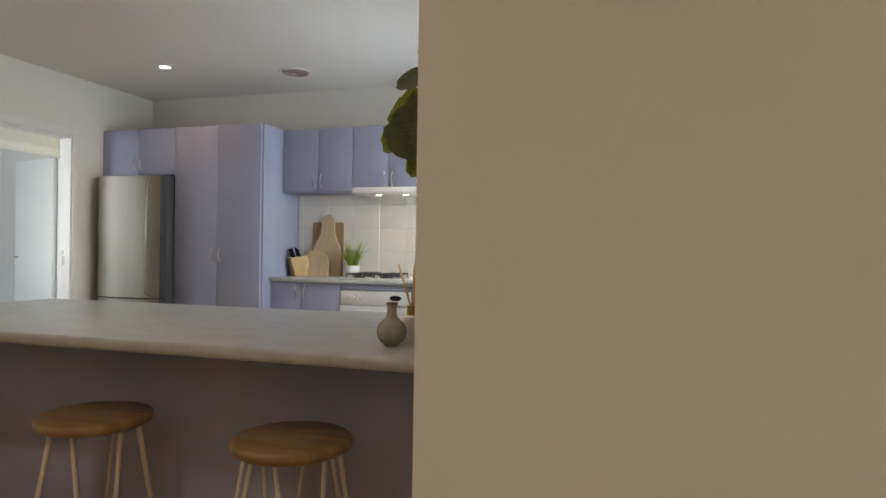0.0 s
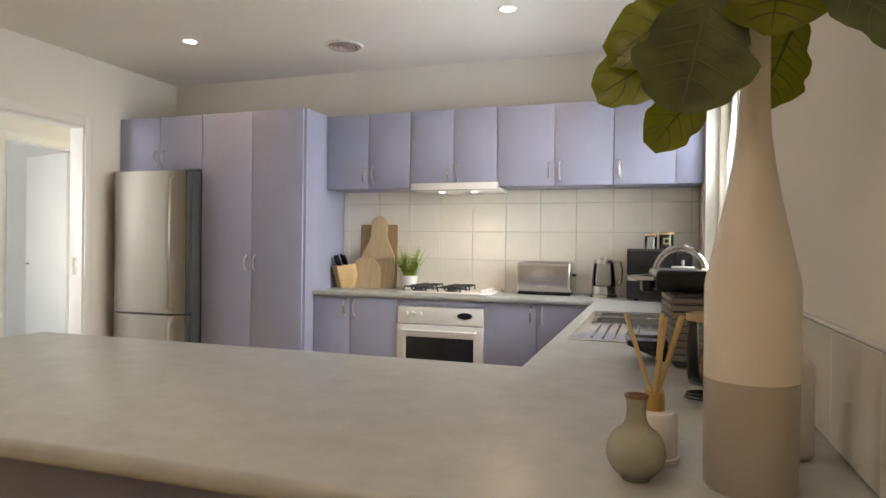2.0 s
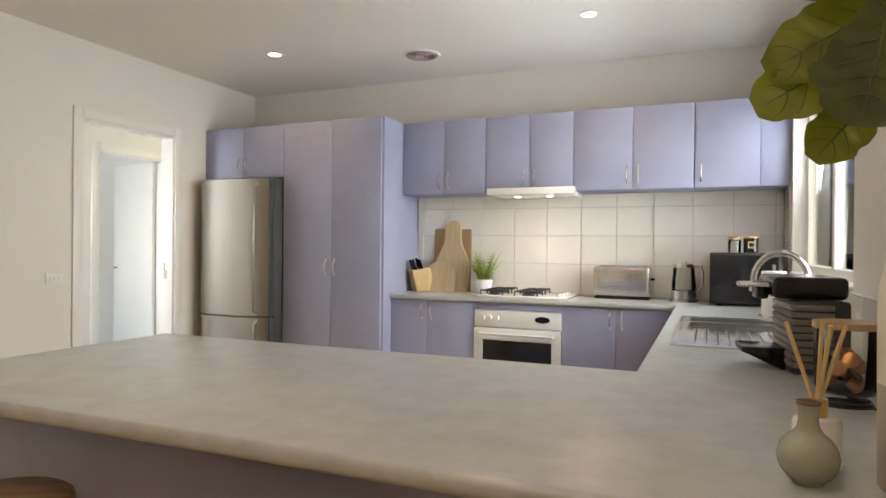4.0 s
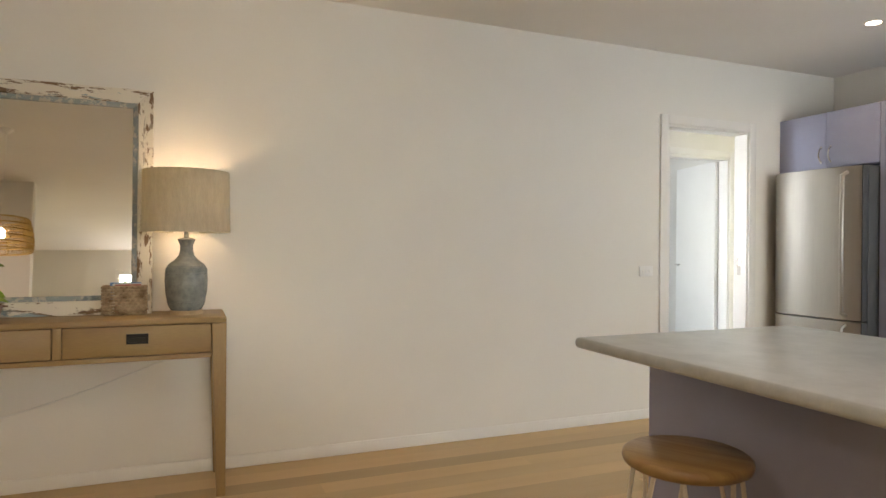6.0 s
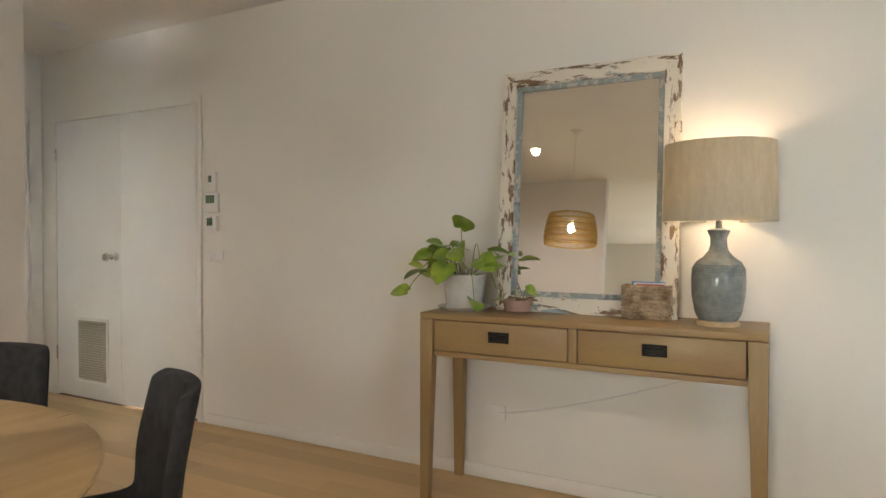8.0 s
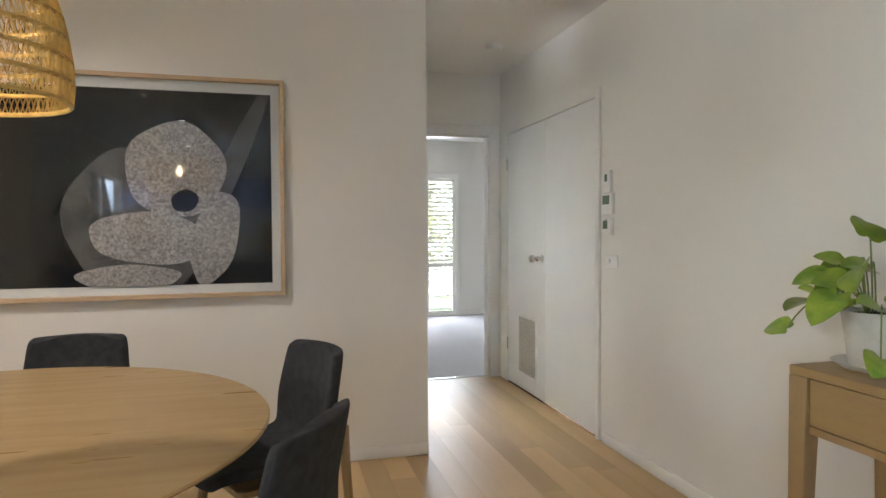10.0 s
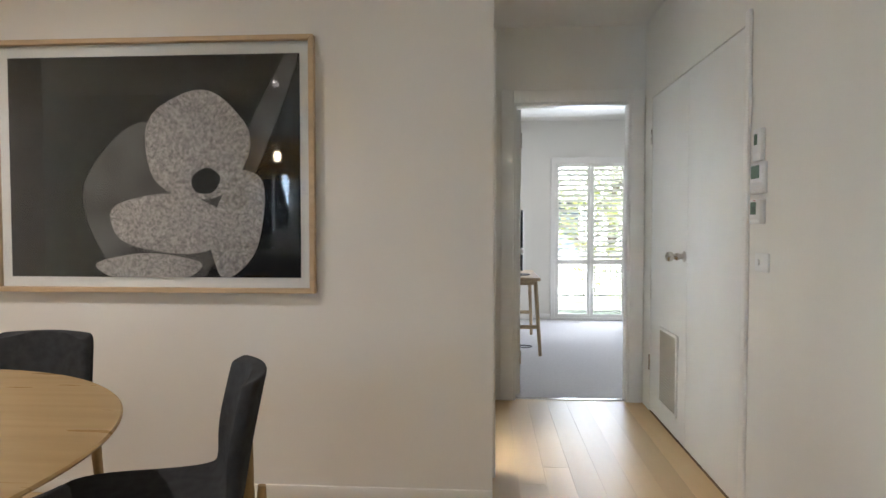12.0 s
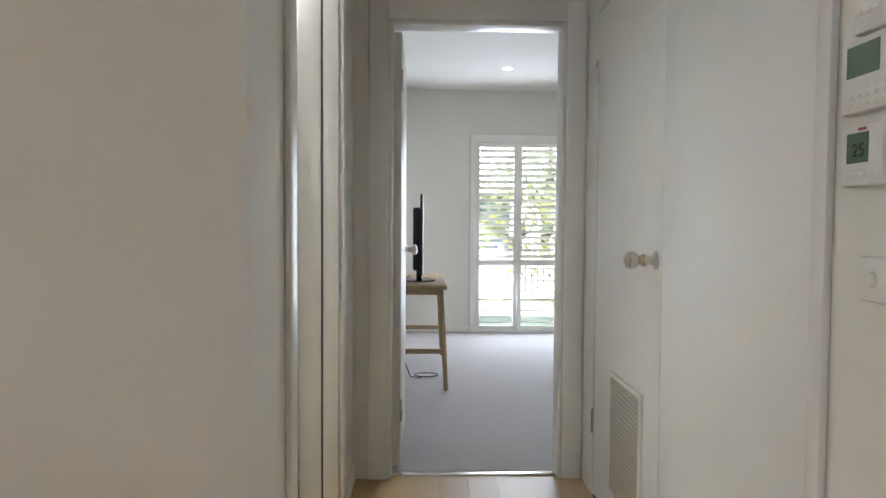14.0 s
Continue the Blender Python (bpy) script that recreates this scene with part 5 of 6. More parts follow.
def chair(x, y, rz):
    """An upholstered shell chair that faces +y."""
    ob = thing("dining_chair", "charcoal upholstered shell dining chair with oak legs", "chair", x, y, 0, rz, group="chairs round the table")
    prof = [(0.245, 0.440, 0.200), (0.225, 0.462, 0.215), (0.14, 0.464, 0.228), (0.02, 0.452, 0.232), (-0.10, 0.448, 0.226), (-0.165, 0.462, 0.218), (-0.197, 0.500, 0.212),
            (-0.214, 0.56, 0.208), (-0.226, 0.63, 0.203), (-0.240, 0.70, 0.198), (-0.254, 0.765, 0.192), (-0.263, 0.805, 0.188), (-0.268, 0.826, 0.180), (-0.269, 0.833, 0.166)]
    bm = bmesh.new()
    m = 12
    grid = []
    for j, (py, pz, w) in enumerate(prof):
        row = []
        for i in range(m + 1):
            u = -1 + 2 * i / m
            back = max(0.0, min(1.0, (pz - 0.46) / 0.15))
            dish = abs(u) ** 2.4
            row.append(bm.verts.new((u * w, py + 0.045 * dish * back, pz + 0.020 * dish * (1 - back))))
        grid.append(row)
    for j in range(len(prof) - 1):
        for i in range(m):
            bm.faces.new((grid[j][i], grid[j][i + 1], grid[j + 1][i + 1], grid[j + 1][i]))
    bmesh.ops.recalc_face_normals(bm, faces=bm.faces)
    bmesh.ops.solidify(bm, geom=bm.faces[:], thickness=0.040)
    sh = part("shell", bm, M_FABRIC, ob)
    sub = sh.modifiers.new("rounding", "SUBSURF")
    sub.levels = sub.render_levels = 2
    for sx in (-1, 1):
        part("leg", tube([(sx * 0.15, 0.13, 0.425), (sx * 0.195, 0.20, 0.0)], [0.019, 0.012], 12), M_OAK_Z, ob)
        part("leg", tube([(sx * 0.165, -0.238, 0.565), (sx * 0.168, -0.232, 0.44), (sx * 0.185, -0.262, 0.0)], [0.010, 0.018, 0.012], 12), M_OAK_Z, ob)
    part("seat_frame", box((-0.16, -0.15, 0.402), (0.16, 0.15, 0.424), 0.004), M_OAK, ob)
    return ob


def facing(dx, dy):
    return math.degrees(math.atan2(-dx, dy))


for bx, by, dx, dy in ((-2.365, -1.95, 0.0, 1.0), (-3.312, -1.458, 0.90, 0.44), (-3.255, -0.505, 0.88, -0.47)):
    n = math.hypot(dx, dy)
    chair(bx + 0.26 * dx / n, by + 0.26 * dy / n, facing(dx, dy))

M_RATTAN = material("honey_rattan", (0.64, 0.46, 0.15), 0.6, var=0.15, scale=30, fine=120, bump=0.1, second=(0.50, 0.33, 0.10))
pd = thing("pendant_lamp", "woven honey rattan pendant shade hanging over the table, lit", "pendant lamp", -2.45, -0.762, 1.552)
pd.scale = (0.90, 0.90, 1)
rb = [0.238, 0.243, 0.240, 0.232, 0.221, 0.205]
zb = [0.0, 0.050, 0.101, 0.152, 0.202, 0.250]
for r, z in zip(rb, zb):
    part("hoop", tube([(r * math.cos(2 * math.pi * i / 56), r * math.sin(2 * math.pi * i / 56), z) for i in range(57)], 0.0062, 6, ends=False), M_RATTAN, pd)
for k in range(5):
    zg = bmesh.new()
    n = 96
    for ph in (0, 1):
        pts = []
        for i in range(n + 1):
            hi = (i + ph) % 2
            a = 2 * math.pi * i / n
            r, z = (rb[k + 1], zb[k + 1]) if hi else (rb[k], zb[k])
            pts.append(((r + 0.002 * ph) * math.cos(a), (r + 0.002 * ph) * math.sin(a), z))
        tube(pts, 0.0034 + 0.0008 * ph, 4, zg, ends=False)
    part("woven_band", zg, M_RATTAN, pd)
part("cord", tube([(0, 0, 0.22), (0, 0, CEIL - 1.552 - 0.03)], 0.003, 8), M_PLASTIC, pd)
part("canopy", lathe([(0, CEIL - 1.552 - 0.035), (0.02, CEIL - 1.552 - 0.034), (0.055, CEIL - 1.552 - 0.006), (0.055, CEIL - 1.552), (0, CEIL - 1.552)], 32), M_TRIM, pd)
part("lamp_holder", lathe([(0, 0.180), (0.02, 0.180), (0.02, 0.222), (0, 0.226)], 20), M_PLASTIC, pd)
part("bulb", lathe([(0, 0.100), (0.020, 0.110), (0.030, 0.135), (0.022, 0.165), (0.013, 0.179), (0, 0.179)], 20), M_BULB, pd)
part("spider", tube([(-0.205, 0, 0.25), (0, 0, 0.22), (0.205, 0, 0.25)], 0.003, 6), M_SATIN, pd)

# ---- framed print ----
pic = thing("framed_print", "large black and white print in pale oak frame behind glass", "picture", -2.46, YP, 0.915)
PW, PH = 0.722, 1.103
for ax, a, b, inn, out in (("y", -PW, PW, PH - 0.022, PH), ("y", -PW, PW, 0.022, 0.0), ("z", 0, PH, -PW + 0.022, -PW), ("z", 0, PH, PW - 0.022, PW)):
    bmx = mitred(ax, a, b, inn, out, 0.002, 0.042)
    bmesh.ops.rotate(bmx, verts=bmx.verts, matrix=Matrix.Rotation(radians(90), 3, "Z"))
    part("frame_bar", bmx, M_PIC_OAK, pic)
part("mount", box((-PW + 0.02, 0.004, 0.02), (PW - 0.02, 0.014, PH - 0.02)), M_MAT, pic, smooth=False)
part("print_ground", box((-0.657, 0.0145, 0.066), (0.657, 0.0155, 1.030)), M_PRINT, pic, "near-black printed ground", smooth=False)


def flat_shape(cx, cz, rx, rz, turn, y, mat, n=40, wob=0.03, power=1.0):
    bm = bmesh.new()
    c, s = math.cos(radians(turn)), math.sin(radians(turn))
    ring = []
    for i in range(n):
        a = 2 * math.pi * i / n
        q = 1 + wob * math.sin(5 * a + cx * 9)
        px, pz = rx * q * math.cos(a), rz * q * math.sin(a)
        ring.append(((cx + px * c - pz * s), cz + px * s + pz * c))
    ring = [(max(-0.656, min(0.656, x)), max(0.067, min(1.029, z))) for x, z in ring]
    lo = [bm.verts.new((-x, y, z)) for x, z in ring]
    hi = [bm.verts.new((-x, y + 0.0006, z)) for x, z in ring]
    bm.faces.new(hi)
    for i in range(n):
        bm.faces.new((lo[i], lo[(i + 1) % n], hi[(i + 1) % n], hi[i]))
    part("printed_shape", bm, mat, pic, smooth=False)


# plain grey rounded shapes on the dark ground; x runs from the print's east end to its west end
flat_shape(0.40, 0.52, 0.055, 0.62, -24, 0.0160, M_GREY2, wob=0.0)
flat_shape(0.02, 0.38, 0.33, 0.36, 12, 0.0173, M_GREY2)
flat_shape(0.38, 0.30, 0.11, 0.24, -14, 0.0186, M_GREY1)
flat_shape(0.20, 0.64, 0.235, 0.235, 10, 0.0199, M_GREY1)
flat_shape(0.08, 0.30, 0.28, 0.13, -4, 0.0212, M_GREY1)
flat_shape(-0.02, 0.11, 0.24, 0.06, 0, 0.0225, M_GREY1)
flat_shape(0.24, 0.485, 0.065, 0.055, 20, 0.0225, M_PRINT)
pg = part("glass", box((-PW + 0.021, 0.026, 0.021), (PW - 0.021, 0.028, PH - 0.021)), M_CLEAR, pic, "clear picture glass", smooth=False)
pg.visible_shadow = False

# ---- controls on the west wall ----
M_LCD = material("green_grey_display", (0.15, 0.22, 0.15), 0.25, var=0.04)
M_INK = material("dark_print", (0.02, 0.025, 0.02), 0.5)
def controller(y, z, w, h, d, lcd, buttons, label):
    ob = thing("wall_controller", label, "controller", XW, y, z)
    part("case", box((0, -w / 2, -h / 2), (d, w / 2, h / 2), 0.004), M_PLASTIC, ob)
    if lcd:
        y0, y1, z0, z1 = lcd
        part("display", box((d, y0, z0), (d + 0.0012, y1, z1)), M_LCD, ob, "grey-green display", smooth=False)
    for k, (by, bz) in enumerate(buttons):
        part("button", box((d - 0.001, by - 0.006, bz - 0.003), (d + 0.002, by + 0.006, bz + 0.003), 0.001), M_TRIM, ob)
    return ob
controller(-2.335, 1.52, 0.070, 0.125, 0.020, (-0.022, 0.006, 0.0, 0.042), [(0.0, -0.03), (0.02, -0.03), (-0.02, -0.03)], "small white wall controller with a slim display")
controller(-2.335, 1.392, 0.120, 0.120, 0.020, (-0.045, 0.030, -0.002, 0.048), [(-0.035 + 0.018 * k, -0.02 - 0.014 * r) for k in range(5) for r in range(3)], "white air conditioning wall controller with display and buttons")
th = controller(-2.333, 1.262, 0.095, 0.095, 0.026, (-0.032, 0.018, -0.012, 0.036), [(-0.03 + 0.018 * k, -0.03) for k in range(4)], "white thermostat with green display reading 25")
txt = bpy.data.curves.new("digits", "FONT")
txt.body, txt.size, txt.align_x, txt.extrude = "25", 0.030, "CENTER", 0.0004
tob = new("digits", txt)
tob.data.materials.append(M_INK)
tob.parent = th
tob.matrix_local = pose(0.0275, -0.004, -0.002, 90, 0, 90)
part("logo_bar", box((0.026, -0.006, 0.039), (0.0272, 0.012, 0.0435)), M_RED, th, "small red printed mark", smooth=False)
sw = controller(-2.300, 1.065, 0.116, 0.072, 0.010, None, [], "white light switch plate with a round push button")
kb2 = lathe([(0, 0), (0.013, 0), (0.012, 0.006), (0, 0.007)], 20)
bmesh.ops.rotate(kb2, verts=kb2.verts, matrix=Matrix.Rotation(radians(90), 3, "Y"))
bmesh.ops.translate(kb2, verts=kb2.verts, vec=(0.010, -0.02, 0))
part("push_button", kb2, M_PLASTIC, sw)
lsw = thing("light_switch", "white three-gang light switch beside the kitchen doorway", "switch", XW, 3.53, 1.02)
part("plate", box((0, -0.058, -0.036), (0.009, 0.058, 0.036), 0.003), M_PLASTIC, lsw)
for k in range(3):
    part("rocker", box((0.008, -0.035 + 0.028 * k, -0.009), (0.013, -0.021 + 0.028 * k, 0.009), 0.002), M_TRIM, lsw)
op = thing("power_outlet", "white double power outlet low on the wall under the console", "outlet", XW, -0.42, 0.33)
part("plate", box((0, -0.058, -0.036), (0.010, 0.058, 0.036), 0.003), M_PLASTIC, op)
for y in (-0.03, 0.03):
    part("switch", box((0.009, y - 0.006, 0.010), (0.013, y + 0.006, 0.026), 0.001), M_TRIM, op)
flx = [(XW + 0.02, -0.40, 0.33)] + [(XW + 0.012, -0.38 + 0.09 * k, 0.335 + 0.27 * (k / 10) ** 1.3) for k in range(1, 11)] + [(XW + 0.02, 0.55, 0.66)]
tagged(link("lamp_cord", tube(flx, 0.003, 6), M_PLASTIC, smooth=True), "thin white lamp cord running along the wall", "cable")
lat = thing("sliding_door_latch", "small brass-toned flush latch in the door jamb", "latch", XW, 4.456, 1.04)
part("plate", box((-0.075, -0.003, -0.06), (-0.045, 0.002, 0.06), 0.001), M_SATIN, lat)


# ---- hall ----
ld = tagged(new("door_linen"), "white flush double linen cupboard door, closed", "door", kind="structure")
for y0, y1 in ((-3.972, -3.2405), (-3.2385, -2.474)):
    lf = part("leaf", box((XW - 0.038, y0, 0.012), (XW - 0.002, y1, 2.026), 0.002), M_DOOR, ld)
    if y0 < -3.5:
        kn = bmesh.new()
        lathe([(0, 0), (0.030, 0), (0.030, 0.004), (0.016, 0.010), (0.013, 0.022), (0.019, 0.030), (0.021, 0.040), (0.015, 0.050), (0.014, 0.055), (0.025, 0.066), (0.028, 0.080), (0.024, 0.092), (0.010, 0.099), (0, 0.100)], 28, kn)
        bmesh.ops.rotate(kn, verts=kn.verts, matrix=Matrix.Rotation(radians(90), 3, "Y"))
        bmesh.ops.translate(kn, verts=kn.verts, vec=(XW - 0.002, -3.285, 1.04))
        part("knob", kn, M_SATIN, lf, "satin nickel round knob")
        gy0, gy1, gz0, gz1 = -3.735, -3.375, 0.125, 0.592
        part("vent_frame", slab("x", [gy0, gy0 + 0.02, gy1 - 0.02, gy1], [gz0, gz0 + 0.02, gz1 - 0.02, gz1], lambda i, j: not (i == 1 and j == 1), XW - 0.002, XW + 0.008, 0.002, 1), M_TRIM, lf)
        part("vent_back", box((XW - 0.0015, gy0 + 0.02, gz0 + 0.02), (XW - 0.0005, gy1 - 0.02, gz1 - 0.02)), material("vent_shadow", (0.10, 0.095, 0.08), 0.9), lf, smooth=False)
        nb = 22
        for k in range(30):
            zz = gz0 + 0.026 + (gz1 - gz0 - 0.052) * k / 29
            part("cross_slat", box((XW + 0.0002, gy0 + 0.02, zz - 0.002), (XW + 0.0045, gy1 - 0.02, zz + 0.002)), M_VENT, lf, smooth=False)
        for k in range(nb):
            yy = gy0 + 0.026 + (gy1 - gy0 - 0.052) * k / (nb - 1)
            part("slat", box((XW, yy - 0.0026, gz0 + 0.02), (XW + 0.006, yy + 0.0026, gz1 - 0.02)), M_VENT, lf, smooth=False)
        cross = bmesh.new()
        for k in range(24):
            zz = gz0 + 0.03 + (gz1 - gz0 - 0.06) * k / 23
            box((XW + 0.001, gy0 + 0.02, zz - 0.0018), (XW + 0.0052, gy1 - 0.02, zz + 0.0018), 0, 1, cross)
        part("cross_bars", cross, M_TRIM, lf, smooth=False)
for z in (0.32, 1.78):
    part("hinge", tube([(XW + 0.003, -3.974, z - 0.05), (XW + 0.003, -3.974, z + 0.05)], 0.006, 10), M_SATIN, ld)
strip("linen_door_stop", (XW, -2.472, 0.0), (XW + 0.018, -2.430, 2.075), label="white painted timber door trim", category="trim")

# pocket doorway on the hall's east side
strip("pocket_jamb", (XH + 0.002, -3.722, 0.0), (XH + 0.060, -3.704, 2.05), bevel=0.002, label="white painted sliding door jamb", category="door frame")
strip("pocket_jamb", (XH + 0.068, -3.722, 0.0), (XH + 0.150, -3.704, 2.05), bevel=0.002, label="white painted sliding door jamb", category="door frame")
strip("pocket_slot", (XH + 0.060, -3.728, 0.0), (XH + 0.068, -3.715, 2.05), M_DARK, 0.001, "dark slot of the sliding door", "door frame")
strip("pocket_jamb", (XH + 0.002, -2.878, 0.0), (XH + 0.150, -2.862, 2.05), bevel=0.002, label="white painted sliding door jamb", category="door frame")
od = tagged(new("door_side_room"), "white panel door standing open in the side room", "door", kind="structure")
od.matrix_world = pose(-3.62, -4.12, 0, 0, 0, 96)
part("leaf", box((0.0, -0.018, 0.012), (0.76, 0.018, 2.03), 0.002), M_DOOR, od)
for z in (0.30, 1.02, 1.78):
    part("hinge", box((-0.012, -0.022, z - 0.05), (0.004, 0.022, z + 0.05), 0.002), M_SATIN, od)
sd = tagged(new("window_side_room"), "white framed frosted window of the side room", "window", kind="structure")
sd.matrix_world = pose(-1.75, -3.4, 0.6)
part("window_frame", slab("x", [-0.598, -0.545, 0.545, 0.598], [0.002, 0.055, 1.445, 1.498], lambda i, j: not (i == 1 and j == 1), -0.02, 0.03, 0.003, 1), M_TRIM, sd)
M_FROST = material("frosted_glass", (0.80, 0.82, 0.82), 0.6, var=0.02)
translucent(M_FROST, (0.80, 0.84, 0.86), 0.7)
part("pane", box((0.0, -0.545, 0.055), (0.006, 0.545, 1.445)), M_FROST, sd, smooth=False)
sm = thing("smoke_alarm", "round white smoke alarm on the hall ceiling", "smoke alarm", -4.64, -3.33, CEIL)
part("base", lathe([(0, 0), (0.058, 0), (0.060, -0.012), (0.052, -0.032), (0.020, -0.040), (0, -0.040)], 36), M_PLASTIC, sm)
part("grille_ring", lathe([(0.030, -0.0385), (0.036, -0.0395), (0.040, -0.0365), (0.034, -0.036)], 30), M_TRIM, sm)

# ---- bedroom ----
bd = tagged(new("door_bedroom"), "white flush bedroom door standing open", "door", kind="structure")
bd.matrix_world = pose(-4.118, YB - 0.112, 0, 0, 0, -90)
part("leaf", box((0.0, -0.036, 0.012), (0.745, 0.0, 2.02), 0.002), M_DOOR, bd)
for sgn in (-1,):
    kn = lathe([(0, 0), (0.030, 0), (0.030, 0.004), (0.014, 0.010), (0.013, 0.030), (0.027, 0.042), (0.028, 0.058), (0.012, 0.068), (0, 0.068)], 24)
    bmesh.ops.rotate(kn, verts=kn.verts, matrix=Matrix.Rotation(radians(90), 3, "X"))
    bmesh.ops.translate(kn, verts=kn.verts, vec=(0.685, -0.036, 1.0))
    part("knob", kn, M_SATIN, bd)
for z in (0.28, 1.80):
    part("hinge", box((-0.010, -0.044, z - 0.05), (0.003, -0.034, z + 0.05), 0.002), M_SATIN, bd)

M_ASH = material("pale_ash_desk", (0.48, 0.35, 0.20), 0.5, var=0.08, scale=4, fine=40, bump=0.03, stretch=(7, 1, 7))
dk = thing("console_desk", "narrow pale timber desk with splayed legs in the bedroom", "desk", -4.20, -6.26, 0)
part("desktop", box((-0.22, -0.54, 0.690), (0.22, 0.54, 0.722), 0.004), M_ASH, dk)
for sy in (-1, 1):
    for sx in (-1, 1):
        part("leg", tube([(sx * 0.18, sy * 0.42, 0.690), (sx * 0.215, sy * 0.60, 0.0)], [0.020, 0.017], 10), M_ASH, dk)
    part("stretcher", box((-0.19, sy * 0.52 - 0.012, 0.24), (0.19, sy * 0.52 + 0.012, 0.275), 0.003), M_ASH, dk)
    part("top_rail", box((-0.18, sy * 0.43 - 0.012, 0.645), (0.18, sy * 0.43 + 0.012, 0.689), 0.003), M_ASH, dk)
tvs = thing("television", "slim black flat television seen edge-on on the desk", "television", -4.22, -6.10, 0.722)
part("stand", lathe([(0, 0), (0.13, 0), (0.128, 0.008), (0.02, 0.014), (0, 0.014)], 36), M_BLACK, tvs)
part("neck", box((-0.020, -0.05, 0.012), (0.020, 0.05, 0.10), 0.004), M_BLACK, tvs)
part("screen", box((-0.030, -0.46, 0.070), (-0.010, 0.46, 0.63), 0.005), M_BLACK, tvs)
part("back_shell", box((-0.009, -0.36, 0.10), (0.040, 0.36, 0.54), 0.012), M_DARK, tvs)
cab = bmesh.new()
tube([(-4.15, -6.2, 0.75), (-4.08, -6.1, 0.70), (-4.05, -6.0, 0.45), (-4.10, -5.95, 0.20), (-4.16, -5.95, 0.03), (-4.24, -6.0, 0.008)], 0.004, 6, cab)
tube([(-4.24, -6.0, 0.008)] + [(-4.28 + 0.09 * math.cos(a), -6.1 + 0.06 * math.sin(a), 0.006) for a in [0.5 * k for k in range(16)]], 0.004, 6, cab)
tagged(link("television_cables", cab, M_DARK, smooth=True), "loose dark television cables looping to the carpet", "cable")

bw = tagged(new("window_bedroom"), "tall bedroom window with white plantation shutters", "window", kind="structure")
bw.matrix_world = pose(-5.24, -8.02, 0)
part("shutter_frame", slab("y", [-0.50, -0.440, 0.447, 0.505], [0.0, 0.030, 2.00, 2.08], lambda i, j: not (i == 1 and j == 1), 0.0, 0.045, 0.004, 1), M_TRIM, bw)
for px0, px1 in ((-0.438, 0.001), (0.004, 0.445)):
    st = 0.042
    sp2 = part("shutter_panel", slab("y", [px0, px0 + st, px1 - st, px1], [0.032, 0.075, 0.715, 0.775, 1.955, 1.998], lambda i, j: not (i == 1 and j in (1, 3)), 0.010, 0.038, 0.002, 1), M_TRIM, bw)
    for z0, z1, n in ((0.080, 0.712, 10), (0.780, 1.950, 18)):
        for k in range(n):
            zz = z0 + (z1 - z0) * (k + 0.5) / n
            ang = radians(10 if z0 < 0.5 else 36)
            sl = box((px0 + st + 0.001, -0.030, -0.004), (px1 - st - 0.001, 0.030, 0.004), 0.003, 1)
            bmesh.ops.rotate(sl, verts=sl.verts, matrix=Matrix.Rotation(ang, 3, "X"))
            bmesh.ops.translate(sl, verts=sl.verts, vec=(0, 0.024, zz))
            part("slat", sl, M_TRIM, sp2, smooth=False)
p2 = part("pane", box((-0.498, -0.075, 0.002), (0.498, -0.069, 2.078)), M_CLEAR, bw, smooth=False)
p2.visible_shadow = False

# ---- laundry passage beyond the kitchen doorway ----
M_GREYTILE = material("blue_grey_wall_tile", (0.50, 0.55, 0.58), 0.25, var=0.03, scale=3, fine=20, bump=0.01)
bt = tagged(new("door_bathroom"), "white flush bathroom door standing ajar", "door", kind="structure")
bt.matrix_world = pose(-6.205, 5.435, 0, 0, 0, 167)
part("leaf", box((0.0, 0.0, 0.012), (0.72, 0.036, 2.03), 0.002), M_DOOR, bt)
kl = bmesh.new()
tube([(0.665, 0.036, 1.0), (0.665, 0.075, 1.0), (0.57, 0.080, 1.0)], 0.008, 8, kl)
lathe([(0, 0), (0.025, 0), (0.025, 0.006), (0, 0.006)], 20, kl, (0.665, 0.038, 0.99))
part("lever_handle", kl, M_SATIN, bt)
strip("bathroom_tiling", (-8.19, 2.41, 0.0), (-8.17, 5.99, 2.5), M_GREYTILE, 0.0, "pale blue-grey glossy bathroom wall tiling", "tiling")
ss = thing("shower_screen", "framed clear glass shower screen in the bathroom", "shower screen", -7.3, 5.2, 0)
part("frame", slab("x", [-0.45, -0.42, 0.42, 0.45], [0.0, 0.03, 1.87, 1.90], lambda i, j: not (i == 1 and j == 1), -0.012, 0.012, 0.002, 1), M_TRIM, ss)
p3 = part("pane", box((-0.003, -0.42, 0.03), (0.003, 0.42, 1.87)), M_CLEAR, ss, smooth=False)
p3.visible_shadow = False

# lounge window that lights the rooms from the east
lw = tagged(new("window_lounge"), "wide white framed lounge window", "window", kind="structure")
lw.matrix_world = pose(3.54, 0.3, 0.3)
part("window_frame", slab("x", [-0.798, -0.74, -0.03, 0.03, 0.74, 0.798], [0.002, 0.06, 1.84, 1.898], lambda i, j: not (j == 1 and i in (1, 3)), 0.0, 0.05, 0.003, 1), M_TRIM, lw)
for a, b in ((-0.74, -0.03), (0.03, 0.74)):
    p4 = part("pane", box((0.02, a, 0.06), (0.026, b, 1.84)), M_CLEAR, lw, smooth=False)
    p4.visible_shadow = False

